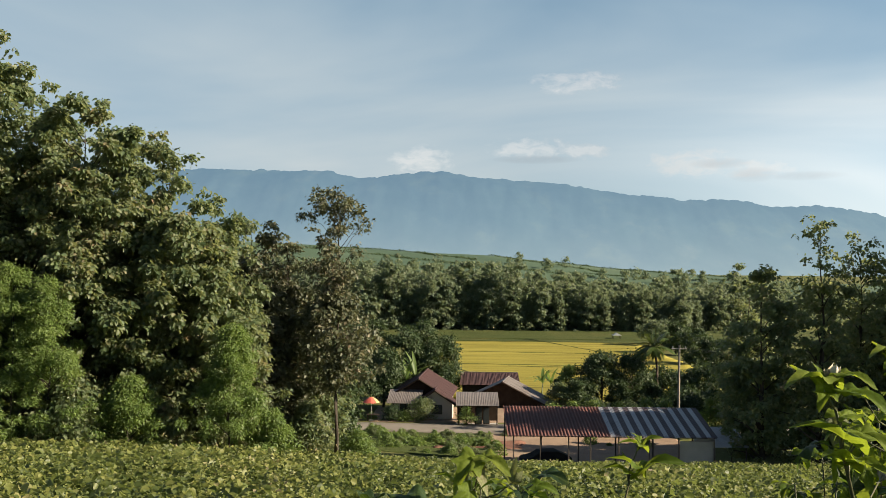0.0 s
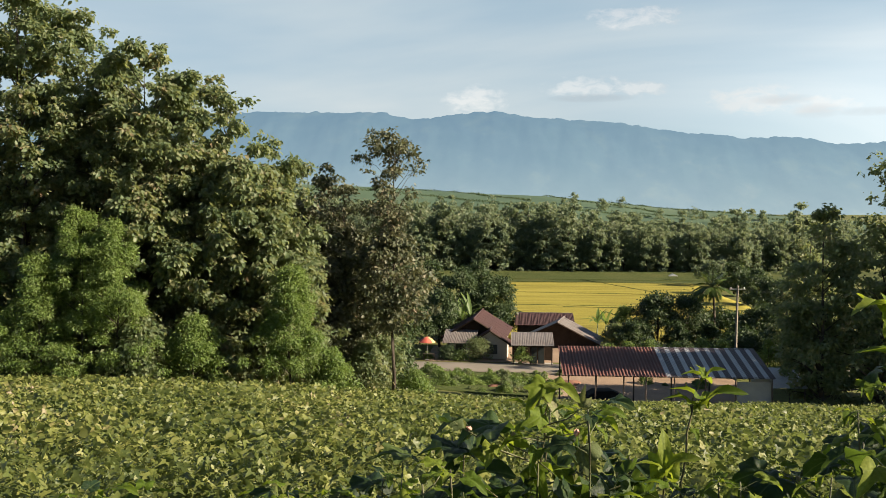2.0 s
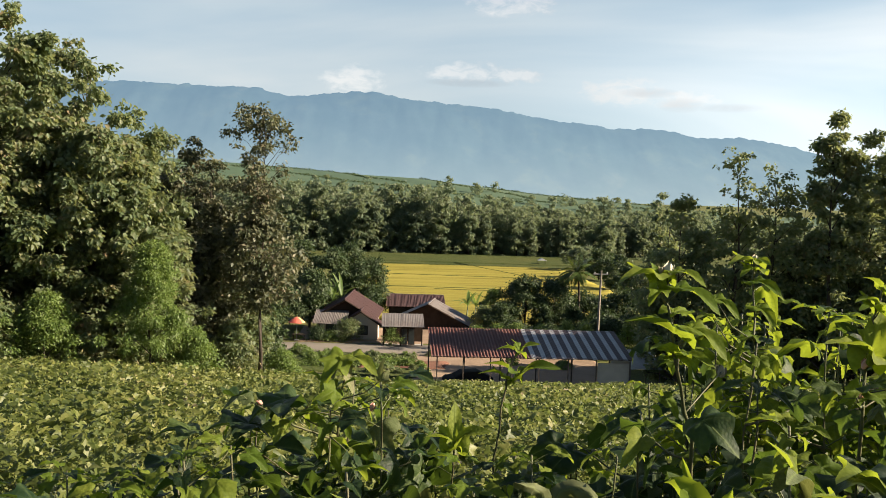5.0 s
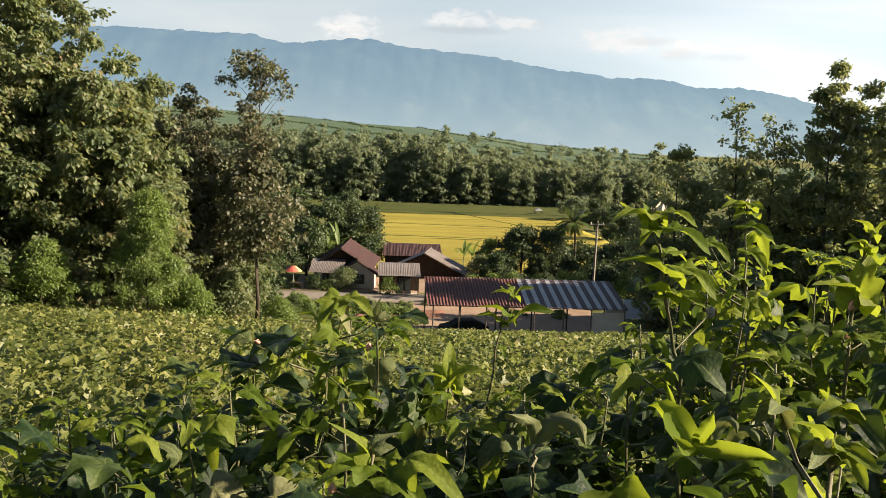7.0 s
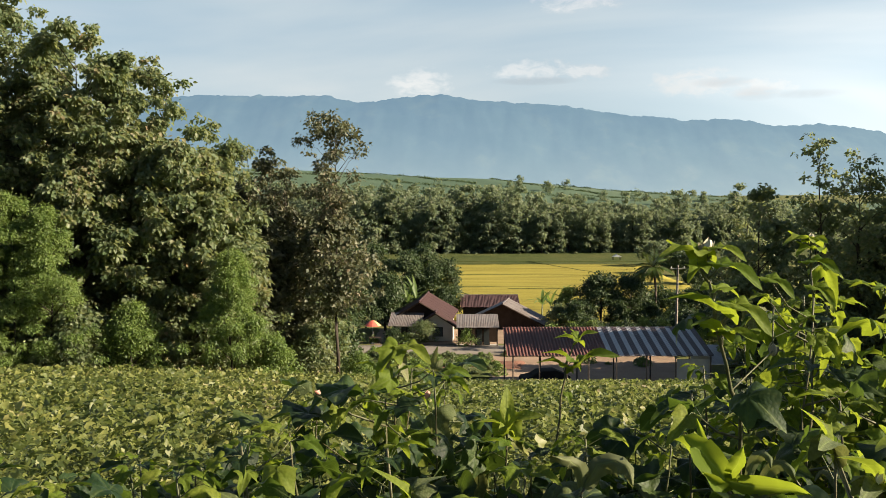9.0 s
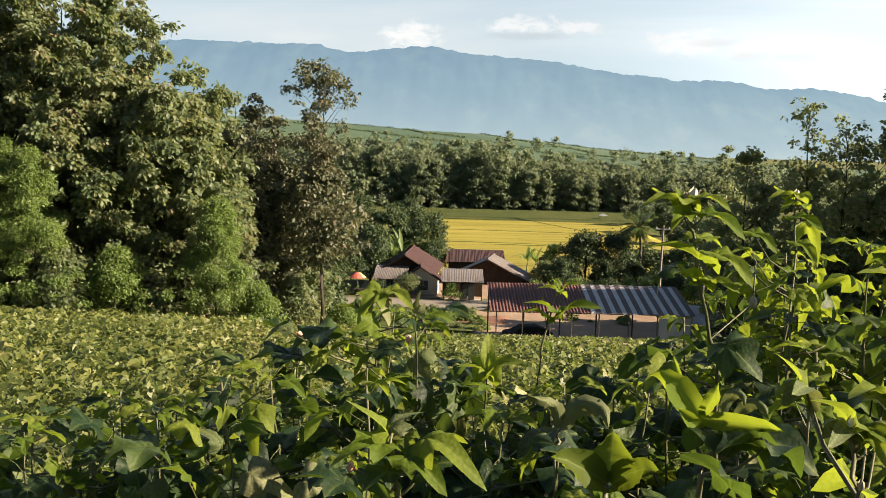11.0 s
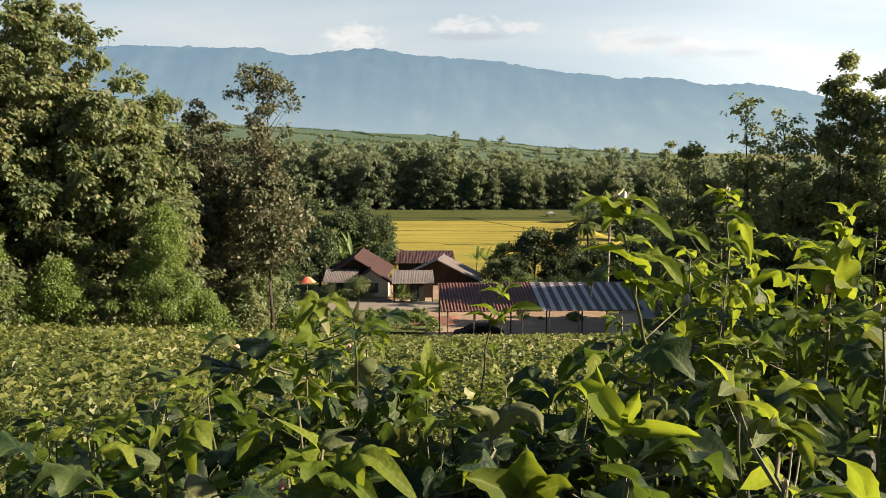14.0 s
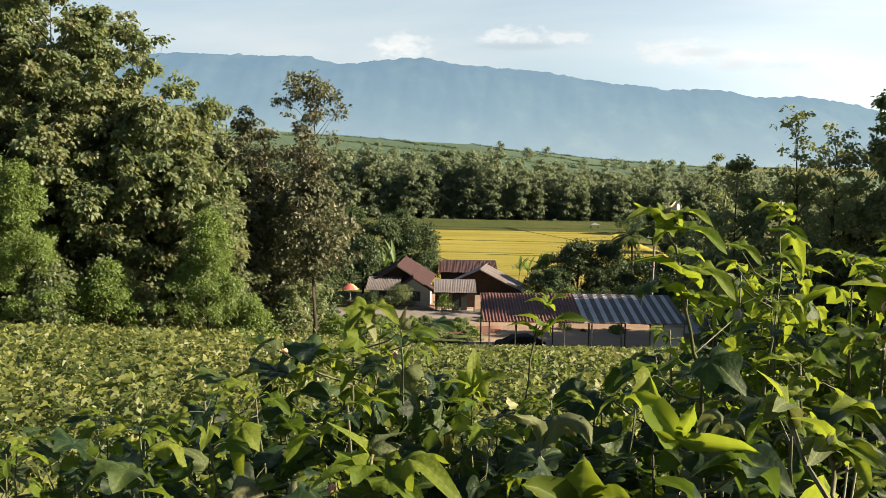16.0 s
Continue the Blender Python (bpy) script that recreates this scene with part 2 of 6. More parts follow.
M["concrete"] = surface("concrete", [(0.3, (0.330, 0.315, 0.285)), (0.7, (0.470, 0.450, 0.410))], 0.8, 0.9, 20, 0.3, 0.01)
M["old_concrete"] = surface("old_concrete", [(0.3, (0.170, 0.150, 0.125)), (0.7, (0.270, 0.245, 0.210))], 0.8, 0.9, 20, 0.3, 0.01)
M["white_paint"] = surface("white_paint", [(0.3, (0.55, 0.56, 0.56)), (0.7, (0.72, 0.72, 0.70))], 1.2, 0.6, 25, 0.1, 0.005)
M["car_paint"] = surface("car_paint", [(0.3, (0.016, 0.017, 0.020)), (0.7, (0.030, 0.031, 0.035))], 2, 0.86, 60, 0.02, 0.001)
M["rubber"] = surface("rubber", [(0.3, (0.015, 0.015, 0.016)), (0.7, (0.035, 0.035, 0.036))], 5, 0.9, 50, 0.3, 0.003)
M["orange_cloth"] = surface("orange_cloth", [(0.3, (0.520, 0.085, 0.060)), (0.7, (0.640, 0.150, 0.095))], 2, 0.8, 60, 0.1, 0.002)
M["yellow_cloth"] = surface("yellow_cloth", [(0.3, (0.560, 0.360, 0.130)), (0.7, (0.680, 0.480, 0.220))], 2, 0.8, 60, 0.1, 0.002)
M["glass"] = surface("dusty_glass", [(0.3, (0.020, 0.026, 0.027)), (0.7, (0.045, 0.055, 0.054))], 2, 0.45, 30, 0.05, 0.002)


def mountain_material():
    """Wooded slopes kilometres away; the blue haze of distance is painted on as a glow."""
    m, n, l, b = tree("hazy_mountain")
    tc = n.new("ShaderNodeTexCoord").outputs["Object"]
    big = noise_node(n, l, 0.0035, 6, tc)
    r = ramp(n, [(0.35, (0.012, 0.020, 0.022)), (0.6, (0.020, 0.030, 0.028)), (0.72, (0.042, 0.046, 0.036))])
    l.new(big.outputs["Fac"], r.inputs["Fac"])
    l.new(r.outputs["Color"], b.inputs["Base Color"])
    b.inputs["Roughness"].default_value = 1.0
    b.inputs["Specular IOR Level"].default_value = 0.0
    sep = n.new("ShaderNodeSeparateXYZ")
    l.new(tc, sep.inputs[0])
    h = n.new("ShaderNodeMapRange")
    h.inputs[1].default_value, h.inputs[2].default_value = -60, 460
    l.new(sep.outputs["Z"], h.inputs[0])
    # haze put into the emission: pale at the foot, bluer towards the crest
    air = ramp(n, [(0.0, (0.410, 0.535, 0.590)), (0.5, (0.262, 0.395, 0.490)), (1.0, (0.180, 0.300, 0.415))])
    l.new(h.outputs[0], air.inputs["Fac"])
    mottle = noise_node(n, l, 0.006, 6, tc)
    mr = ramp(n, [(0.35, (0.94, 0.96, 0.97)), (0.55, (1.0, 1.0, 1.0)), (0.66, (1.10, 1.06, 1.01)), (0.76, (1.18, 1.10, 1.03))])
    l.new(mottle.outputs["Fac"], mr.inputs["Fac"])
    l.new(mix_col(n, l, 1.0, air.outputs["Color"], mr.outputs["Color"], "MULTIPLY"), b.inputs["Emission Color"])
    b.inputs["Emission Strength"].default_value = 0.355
    return m


M["mountain"] = mountain_material()
# crop greens with bluish distance haze painted into them
M["hill"] = surface("hazy_hill_crops", [(0.3, (0.048, 0.082, 0.056)), (0.5, (0.072, 0.112, 0.070)), (0.7, (0.108, 0.142, 0.088))], 0.006, 0.95, 0.08, 0.4, 0.5, spread=0.3)


# ------------------------------------------------------------------ building helpers
def smooth(a, b, v):
    t = min(1.0, max(0.0, (v - a) / (b - a)))
    return t * t * (3 - 2 * t)


def lerp_table(table, v):
    for (a, p), (b, q) in zip(table, table[1:]):
        if v <= b:
            return p + (q - p) * max(0.0, (v - a) / (b - a))
    return table[-1][1]


def thing(name, label, category, at=(0, 0, 0), turn=0.0, group="", kind=""):
    ob = new(name)
    ob.empty_display_size = 0.2
    ob.matrix_world = pose(*at, 0, 0, turn)
    return tagged(ob, label, category, group, kind)


def mesh_object(name, me, material, parent=None, label="", at=None):
    ob = new(name, me)
    if material is not None:
        me.materials.append(material)
    if parent is not None:
        ob.parent = parent
    if at is not None:
        ob.matrix_basis = at
    if label:
        ob["label"] = label
    return ob


def part(name, bm, material, parent=None, label="", at=None, shade=False):
    me = bpy.data.meshes.new(name)
    bmesh.ops.recalc_face_normals(bm, faces=bm.faces)
    bm.to_mesh(me)
    bm.free()
    if shade:
        me.polygons.foreach_set("use_smooth", [True] * len(me.polygons))
    return mesh_object(name, me, material, parent, label, at)


def box(bm, x0, x1, y0, y1, z0, z1, bevel=0.0, m=None):
    r = bmesh.ops.create_cube(bm, size=1.0)
    vs = r["verts"]
    for v in vs:
        v.co = Vector((x0 + (v.co.x + 0.5) * (x1 - x0), y0 + (v.co.y + 0.5) * (y1 - y0), z0 + (v.co.z + 0.5) * (z1 - z0)))
    if m is not None:
        bmesh.ops.transform(bm, matrix=m, verts=vs)
    if bevel:
        es = list({e for v in vs for e in v.link_edges})
        bmesh.ops.bevel(bm, geom=es, offset=bevel, segments=1, affect="EDGES", profile=0.5)
    return bm


def boxed(*a, **k):
    return box(bmesh.new(), *a, **k)


def tube(bm, pts, radii, sides=6):
    """A tapered tube along a line of points."""
    rings = []
    for i, p in enumerate(pts):
        d = (pts[min(i + 1, len(pts) - 1)] - pts[max(i - 1, 0)]).normalized()
        q = d.to_track_quat("Z", "Y")
        rings.append([bm.verts.new(p + q @ Vector((radii[i] * math.cos(a), radii[i] * math.sin(a), 0)))
                      for a in (2 * math.pi * k / sides for k in range(sides))])
    for a, b in zip(rings, rings[1:]):
        for k in range(sides):
            bm.faces.new((a[k], a[(k + 1) % sides], b[(k + 1) % sides], b[k]))
    bm.faces.new(rings[-1])
    bm.faces.new(rings[0][::-1])
    return bm


def grid_mesh(name, xs, ys, height, keep=None):
    me = bpy.data.meshes.new(name)
    vs = [(x, y, height(x, y)) for y in ys for x in xs]
    w = len(xs)
    fs = [(j * w + i, j * w + i + 1, (j + 1) * w + i + 1, (j + 1) * w + i) for j in range(len(ys) - 1) for i in range(w - 1)]
    me.from_pydata(vs, [], fs)
    me.polygons.foreach_set("use_smooth", [True] * len(fs))
    me.update()
    return me


KITE = ([(0, 0, 0), (0.42, 0.5, 1), (1, 0, -0.5), (0.42, -0.5, 1)], [(0, 1, 2), (0, 2, 3)])
OVAL = ([(0, 0, 0), (0.28, 0.44, 0.9), (0.66, 0.40, 0.6), (1, 0, -0.9), (0.66, -0.40, 0.6), (0.28, -0.44, 0.9)],
        [(0, 1, 2), (0, 2, 3), (0, 3, 4), (0, 4, 5)])
LOBED = ([(0.18, 0, 0), (0.0, 0.28, 0.4), (0.30, 0.62, 0.2), (0.42, 0.26, 0.6), (1, 0, -0.9), (0.42, -0.26, 0.6), (0.30, -0.62, 0.2), (0.0, -0.28, 0.4)],
         [(0, 1, 2), (0, 2, 3), (0, 3, 4), (0, 4, 5), (0, 5, 6), (0, 6, 7)])


def leaf_cloud(name, P, D, N, L, W, fold=0.12, shape=KITE):
    """One mesh of many small folded leaves: base P, tip along D, upper side N."""
    n, q, t = len(P), len(shape[0]), len(shape[1])
    D = D / np.linalg.norm(D, axis=1, keepdims=True)
    S = np.cross(D, N)
    S /= np.linalg.norm(S, axis=1, keepdims=True) + 1e-9
    U = np.cross(S, D)
    L, W = L[:, None], W[:, None]
    v = np.empty((n, q, 3))
    for k, (a, b, c) in enumerate(shape[0]):
        v[:, k] = P + D * L * a + S * W * b + U * W * fold * c
    i = np.arange(n)[:, None] * q
    f = np.concatenate([i + np.array([tri]) for tri in shape[1]], 1).reshape(-1, 3)
    me = bpy.data.meshes.new(name)
    me.vertices.add(q * n)
    me.vertices.foreach_set("co", v.reshape(-1))
    me.loops.add(3 * t * n)
    me.loops.foreach_set("vertex_index", f.reshape(-1))
    me.polygons.add(t * n)
    me.polygons.foreach_set("loop_start", np.arange(t * n) * 3)
    me.update(calc_edges=True)
    return me


# ------------------------------------------------------------------ ground
VALLEY = [(70, -14.75), (78, -15.6), (90, -16.0), (108, -16.0), (145, -18.9), (165, -19.4), (1000, -20.5), (4500, -24.0)]


def ground_z(x, y):
    s = 0.190 + 0.021 * smooth(-16, 4, x)
    slope = -s * min(y, 70.0)
    if y <= 70:
        z = slope if y > 0 else -0.12 * y
    else:
        z = lerp_table(VALLEY, y)
        z += (slope + 14.75) * (1 - smooth(70, 96, y))
    return z + (0.10 * noise.noise(Vector((x * 0.18, y * 0.18, 0))) if abs(y) < 75 else 0.0)


def spread_axis(near, far, step, grow):
    a, s, out = near, step, [0.0]
    while out[-1] < far:
        out.append(out[-1] + s)
        if out[-1] > near:
            s *= grow
    return out


right_xs = spread_axis(45, 4600, 1.5, 1.22)
xs = [-v for v in right_xs[:0:-1]] + right_xs
ahead = spread_axis(170, 4600, 1.5, 1.2)
ys = [-v for v in spread_axis(8, 600, 2.0, 1.5)[:0:-1]] + ahead
ground = mesh_object("ground", grid_mesh("ground", xs, ys, ground_z), M["soil"])
tagged(ground, "green and brown valley ground sloping down from the cotton field", "ground", kind="structure")


def sheet(name, x0, x1, y0, y1, rise, material, label, category, step=1.5, skew=0.0, wobble=0.6, thick=0.06):
    """A patch that lies on the ground, with an uneven border and a rim that goes into the ground."""
    nx, ny = max(2, int((x1 - x0) / step)), max(2, int((y1 - y0) / step))
    vs, fs = [], []
    for j in range(-1, ny + 2):
        for i in range(-1, nx + 2):
            u, v = min(1, max(0, i / nx)), min(1, max(0, j / ny))
            x, y = x0 + u * (x1 - x0), y0 + v * (y1 - y0)
            rim = i in (-1, nx + 1) or j in (-1, ny + 1)
            if u in (0, 1):
                x += wobble * noise.noise(Vector((y * 0.3, x0, 3)))
            if v in (0, 1):
                y += wobble * noise.noise(Vector((x * 0.3, y0, 7)))
            y += skew * (x - x0)
            vs.append((x, y, ground_z(x, y) + (rise if not rim else -thick)))
    w = nx + 3
    for j in range(ny + 2):
        for i in range(nx + 2):
            fs.append((j * w + i, j * w + i + 1, (j + 1) * w + i + 1, (j + 1) * w + i))
    me = bpy.data.meshes.new(name)
    me.from_pydata(vs, [], fs)
    me.polygons.foreach_set("use_smooth", [True] * len(fs))
    ob = mesh_object(name, me, material)
    return tagged(ob, label, category, kind="structure")


sheet("road", -70, 60, 94.4, 99.6, 0.10, M["road"], "pale grey concrete village road between field and houses", "road", 1.5, -0.022, 0.25)
sheet("yard", 3.5, 24, 77.0, 92.8, 0.06, M["yard"], "bare pinkish dirt yard with wheel ruts under the shed", "yard", 0.7, -0.01, 1.2)
sheet("bare_bank", -1.5, 7.0, 84.0, 88.6, 0.11, M["red_soil"], "bare reddish soil bank beside the yard", "soil", 0.6, 0.03, 1.2)
sheet("house_yard", -9, 14, 99.2, 112, 0.05, M["yard"], "bare dirt ground around the village house", "yard", 1.0, 0, 0.8)
sheet("verge", -40, 4.0, 80, 93.5, 0.08, M["grass"], "rough grass verge beside the road", "grass", 1.0, -0.02, 0.8)
sheet("rice_field", -6, 51, 127, 243, 0.55, M["rice"], "ripe golden yellow rice paddy on the valley floor", "rice field", 2.5, 0.0, 1.5, 0.3)
sheet("meadow", -60, 130, 244.5, 300, 0.30, M["grass"], "strip of green and brown grass behind the rice paddy", "grass", 2.5, 0, 1.2, 0.3)


def bund(x0, y0, x1, y1, width=0.5, high=0.10):
    """A low earth bank across the paddy."""
    bm = bmesh.new()
    n = 26
    a, b = Vector((x0, y0, 0)), Vector((x1, y1, 0))
    side = (b - a).normalized().cross(Vector((0, 0, 1)))
    rows = []
    for i in range(n + 1):
        c = a.lerp(b, i / n) + side * 0.5 * noise.noise(Vector((i * 0.5, x0, y0)))
        z = ground_z(c.x, c.y) + 0.45
        h = high * (0.8 + 0.4 * noise.noise(Vector((i * 0.9, y1, 1))))
        rows.append([bm.verts.new((*(c + side * o).xy, z + q)) for o, q in ((-width / 2, 0), (-width / 5, 0.1 + h), (width / 5, 0.1 + h), (width / 2, 0))])
    for p, q in zip(rows, rows[1:]):
        for k in range(3):
            bm.faces.new((p[k], p[k + 1], q[k + 1], q[k]))
    return tagged(part("bund", bm, M["grass"]), "low grassy earth bank across the rice paddy", "bank", "paddy banks", "structure")


for line in ((-5, 246, 64, 240), (-4, 186, 40, 183), (12, 182, 50, 178), (-3, 188, 12, 150), (22, 254, 44, 196), (20, 172, 30, 150), (-5, 254, 64, 252), (-4, 214, 34, 210), (22, 162, 50, 158)):
    bund(*line)

# ------------------------------------------------------------------ distance
PEAKS = [(-4200, 300), (-3000, 380), (-2000, 430), (-1400, 452), (-1195, 462), (-999, 459), (-777, 455), (-611, 459), (-434, 421), (-338, 433), (-176, 453), (-55, 461),
         (92, 433), (331, 417), (541, 402), (723, 371), (835, 355), (982, 348), (1110, 328), (1237, 335), (1363, 333), (1540, 299), (1741, 311),
         (1947, 286), (2126, 246), (2600, 190), (3200, 150), (4300, 90)]


def mountain_z(x, y):
    t = 1 - abs(y - 4200) / (620 if y < 4200 else 300)
    rough = 7 * noise.noise(Vector((x * 0.018, 0, 5))) + (5 + 5 * smooth(300, 1200, x)) * noise.noise(Vector((x * 0.03, 0, 9))) + 4 * noise.noise(Vector((x * 0.085, 0, 3)))
    top = lerp_table(PEAKS, x) + rough * smooth(0.82, 1.0, t)
    fold = noise.fractal(Vector((x * 0.0035, y * 0.0022, 2)), 1.0, 2.1, 5)
    ridge = 1 - abs(noise.noise(Vector((x * 0.006 + 0.3 * fold, y * 0.0016, 8))))
    body = smooth(0, 1, max(0.0, t)) ** 0.75
    return -40 + (top + 40) * body * (1 - (1 - smooth(0.65, 1.0, t)) * (0.05 * ridge + 0.10 * fold))


mx = [-4000 + 10 * i for i in range(801)]
my = [3560 + 640 * (i / 34) for i in range(35)] + [4300, 4420, 4520]
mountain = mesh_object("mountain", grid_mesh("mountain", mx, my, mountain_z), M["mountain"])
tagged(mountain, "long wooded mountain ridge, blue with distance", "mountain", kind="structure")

CREST = [(-900, 44), (-400, 35), (-179, 26), (-81, 20.5), (-16, 17), (48, 14.5), (111, 8), (173, 1.5), (296, -6), (420, -14), (900, -22)]


def hill_z(x, y):
    t = (y - 620) / 380 if y < 1000 else 1 - (y - 1000) / 500
    z = -24 + (lerp_table(CREST, x) + 24) * smooth(0, 1, t)
    return z + 1.0 * noise.noise(Vector((x * 0.012, y * 0.012, 4)))


hill = mesh_object("hill", grid_mesh("hill", [-900 + 15 * i for i in range(121)], [610 + 15 * i for i in range(61)], hill_z), M["hill"])
tagged(hill, "low rolling hill of green crop fields beyond the forest", "hill", kind="structure")


def cloud_material():
    """High thin veil, brighter towards the sun, and a line of small heaped clouds over the ridge."""
    m, n, l, b = tree("cloud")
    uv = n.new("ShaderNodeTexCoord").outputs["UV"]
    mp = n.new("ShaderNodeMapping")
    mp.inputs["Rotation"].default_value = (0, 0, radians(-16))
    mp.inputs["Scale"].default_value = (0.22, 0.85, 1)
    l.new(uv, mp.inputs["Vector"])
    veil = noise_node(n, l, 1.1, 5, mp.outputs[0], 0.48, 0.5)
    sep = n.new("ShaderNodeSeparateXYZ")
    l.new(uv, sep.inputs[0])
    u, v = sep.outputs["X"], sep.outputs["Y"]
    a1 = ramp(n, [(0.34, (0, 0, 0)), (0.72, (1, 1, 1))])
    l.new(veil.outputs["Fac"], a1.inputs["Fac"])
    thin = math_node(n, l, "MULTIPLY", a1.outputs["Color"], 0.72)
    # the veil thickens low down and to the east
    low = n.new("ShaderNodeMapRange")
    low.inputs[1].default_value, low.inputs[2].default_value = 1.7, 0.2
    low.inputs[3].default_value, low.inputs[4].default_value = 0.0, 0.50
    l.new(v, low.inputs[0])
    east = n.new("ShaderNodeMapRange")
    east.interpolation_type = "SMOOTHSTEP"
    east.inputs[1].default_value, east.inputs[2].default_value = 0.2, 3.2
    east.inputs[3].default_value, east.inputs[4].default_value = 0.0, 0.66
    l.new(u, east.inputs[0])
    above = n.new("ShaderNodeMapRange")
    above.interpolation_type = "SMOOTHSTEP"
    above.inputs[1].default_value, above.inputs[2].default_value = 0.55, 1.35
    above.inputs[3].default_value, above.inputs[4].default_value = 1.0, 0.30
    l.new(v, above.inputs[0])
    glow = math_node(n, l, "MULTIPLY", east.outputs[0], above.outputs[0])
    veil_a = math_node(n, l, "MAXIMUM", math_node(n, l, "ADD", thin, low.outputs[0], True), math_node(n, l, "MULTIPLY", glow, math_node(n, l, "ADD", a1.outputs["Color"], 0.45, True)))
    mp2 = n.new("ShaderNodeMapping")
    mp2.inputs["Scale"].default_value = (0.75, 1.5, 1)
    l.new(uv, mp2.inputs["Vector"])
    puff = noise_node(n, l, 11.0, 9, mp2.outputs[0], 0.62, 0.3)
    heap = None
    for cu, cv, ru, rv in ((-0.20, 0.69, 0.26, 0.12), (0.52, 0.77, 0.34, 0.09), (0.87, 0.75, 0.20, 0.07), (1.52, 0.67, 0.34, 0.12), (1.90, 0.62, 0.30, 0.07), (0.80, 1.19, 0.40, 0.09)):
        dx = math_node(n, l, "DIVIDE", math_node(n, l, "SUBTRACT", u, cu), ru)
        dy = math_node(n, l, "DIVIDE", math_node(n, l, "SUBTRACT", v, cv), rv)
        q = math_node(n, l, "SUBTRACT", 1.0, math_node(n, l, "ADD", math_node(n, l, "MULTIPLY", dx, dx), math_node(n, l, "MULTIPLY", dy, dy)), True)
        heap = q if heap is None else math_node(n, l, "MAXIMUM", heap, q)
    hp = math_node(n, l, "ADD", math_node(n, l, "MULTIPLY", heap, 0.30), puff.outputs["Fac"])
    a2 = ramp(n, [(0.58, (0, 0, 0)), (0.84, (1, 1, 1))])
    l.new(hp, a2.inputs["Fac"])
    gate = math_node(n, l, "MULTIPLY", math_node(n, l, "MULTIPLY", a2.outputs["Color"], math_node(n, l, "MULTIPLY", heap, 2.0, True)), 0.52)
    veil_a = math_node(n, l, "ADD", math_node(n, l, "MULTIPLY", veil_a, 0.62), 0.38, True)
    alpha = math_node(n, l, "MAXIMUM", veil_a, gate, True)
    body = mix_col(n, l, math_node(n, l, "MULTIPLY", math_node(n, l, "SUBTRACT", veil_a, 0.38), 1.8, True), (0.47, 0.745, 0.91), (0.82, 0.88, 0.88))
    grey = None
    for cu, cv, ru, rv in ((1.70, 0.66, 0.20, 0.035), (1.90, 0.585, 0.16, 0.05), (2.20, 0.57, 0.24, 0.03), (0.55, 0.70, 0.30, 0.03)):
        dx = math_node(n, l, "DIVIDE", math_node(n, l, "SUBTRACT", u, cu), ru)
        dy = math_node(n, l, "DIVIDE", math_node(n, l, "SUBTRACT", v, cv), rv)
        q = math_node(n, l, "SUBTRACT", 1.0, math_node(n, l, "ADD", math_node(n, l, "MULTIPLY", dx, dx), math_node(n, l, "MULTIPLY", dy, dy)), True)
        grey = q if grey is None else math_node(n, l, "MAXIMUM", grey, q)
    under = math_node(n, l, "MULTIPLY", grey, math_node(n, l, "MULTIPLY", puff.outputs["Fac"], 0.75), True)
    col = mix_col(n, l, under, mix_col(n, l, gate, body, (1.0, 0.96, 0.90)), (0.50, 0.53, 0.55))
    col = mix_col(n, l, math_node(n, l, "MULTIPLY", glow, math_node(n, l, "ADD", a1.outputs["Color"], 0.12, True)), col, (1.0, 0.97, 0.92))
    em = n.new("ShaderNodeEmission")
    l.new(col, em.inputs["Color"])
    l.new(math_node(n, l, "MULTIPLY_ADD", math_node(n, l, "MAXIMUM", glow, math_node(n, l, "MULTIPLY", gate, 0.35)), 0.31), em.inputs["Strength"])
    em.inputs["Strength"].links[0].from_node.inputs[2].default_value = 0.345
    tr = n.new("ShaderNodeBsdfTransparent")
    mxs = n.new("ShaderNodeMixShader")
    l.new(alpha, mxs.inputs[0])
    l.new(tr.outputs[0], mxs.inputs[1])
    l.new(em.outputs[0], mxs.inputs[2])
    l.new(mxs.outputs[0], n["Material Output"].inputs["Surface"])
    return m


def sky_dome():
    me = bpy.data.meshes.new("clouds")
    azs, els = [-55 + 2.5 * i for i in range(43)], [-1 + 2.0 * i for i in range(20)]
    vs, uvs = [], []
    for e in els:
        for a in azs:
            r = 4850
            vs.append((r * math.sin(radians(a)) * math.cos(radians(e)), r * math.cos(radians(a)) * math.cos(radians(e)), EYE + r * math.sin(radians(e))))
            uvs.append((a / 10, e / 10))
    w = len(azs)
    fs = [(j * w + i, j * w + i + 1, (j + 1) * w + i + 1, (j + 1) * w + i) for j in range(len(els) - 1) for i in range(w - 1)]
    me.from_pydata(vs, [], fs)
    layer = me.uv_layers.new(name="sky")
    for lp in me.loops:
        layer.data[lp.index].uv = uvs[lp.vertex_index]
    ob = mesh_object("clouds", me, cloud_material())
    ob.visible_shadow = False
    return tagged(ob, "thin white high cloud and small heaped clouds over the ridge", "clouds", kind="structure")


sky_dome()


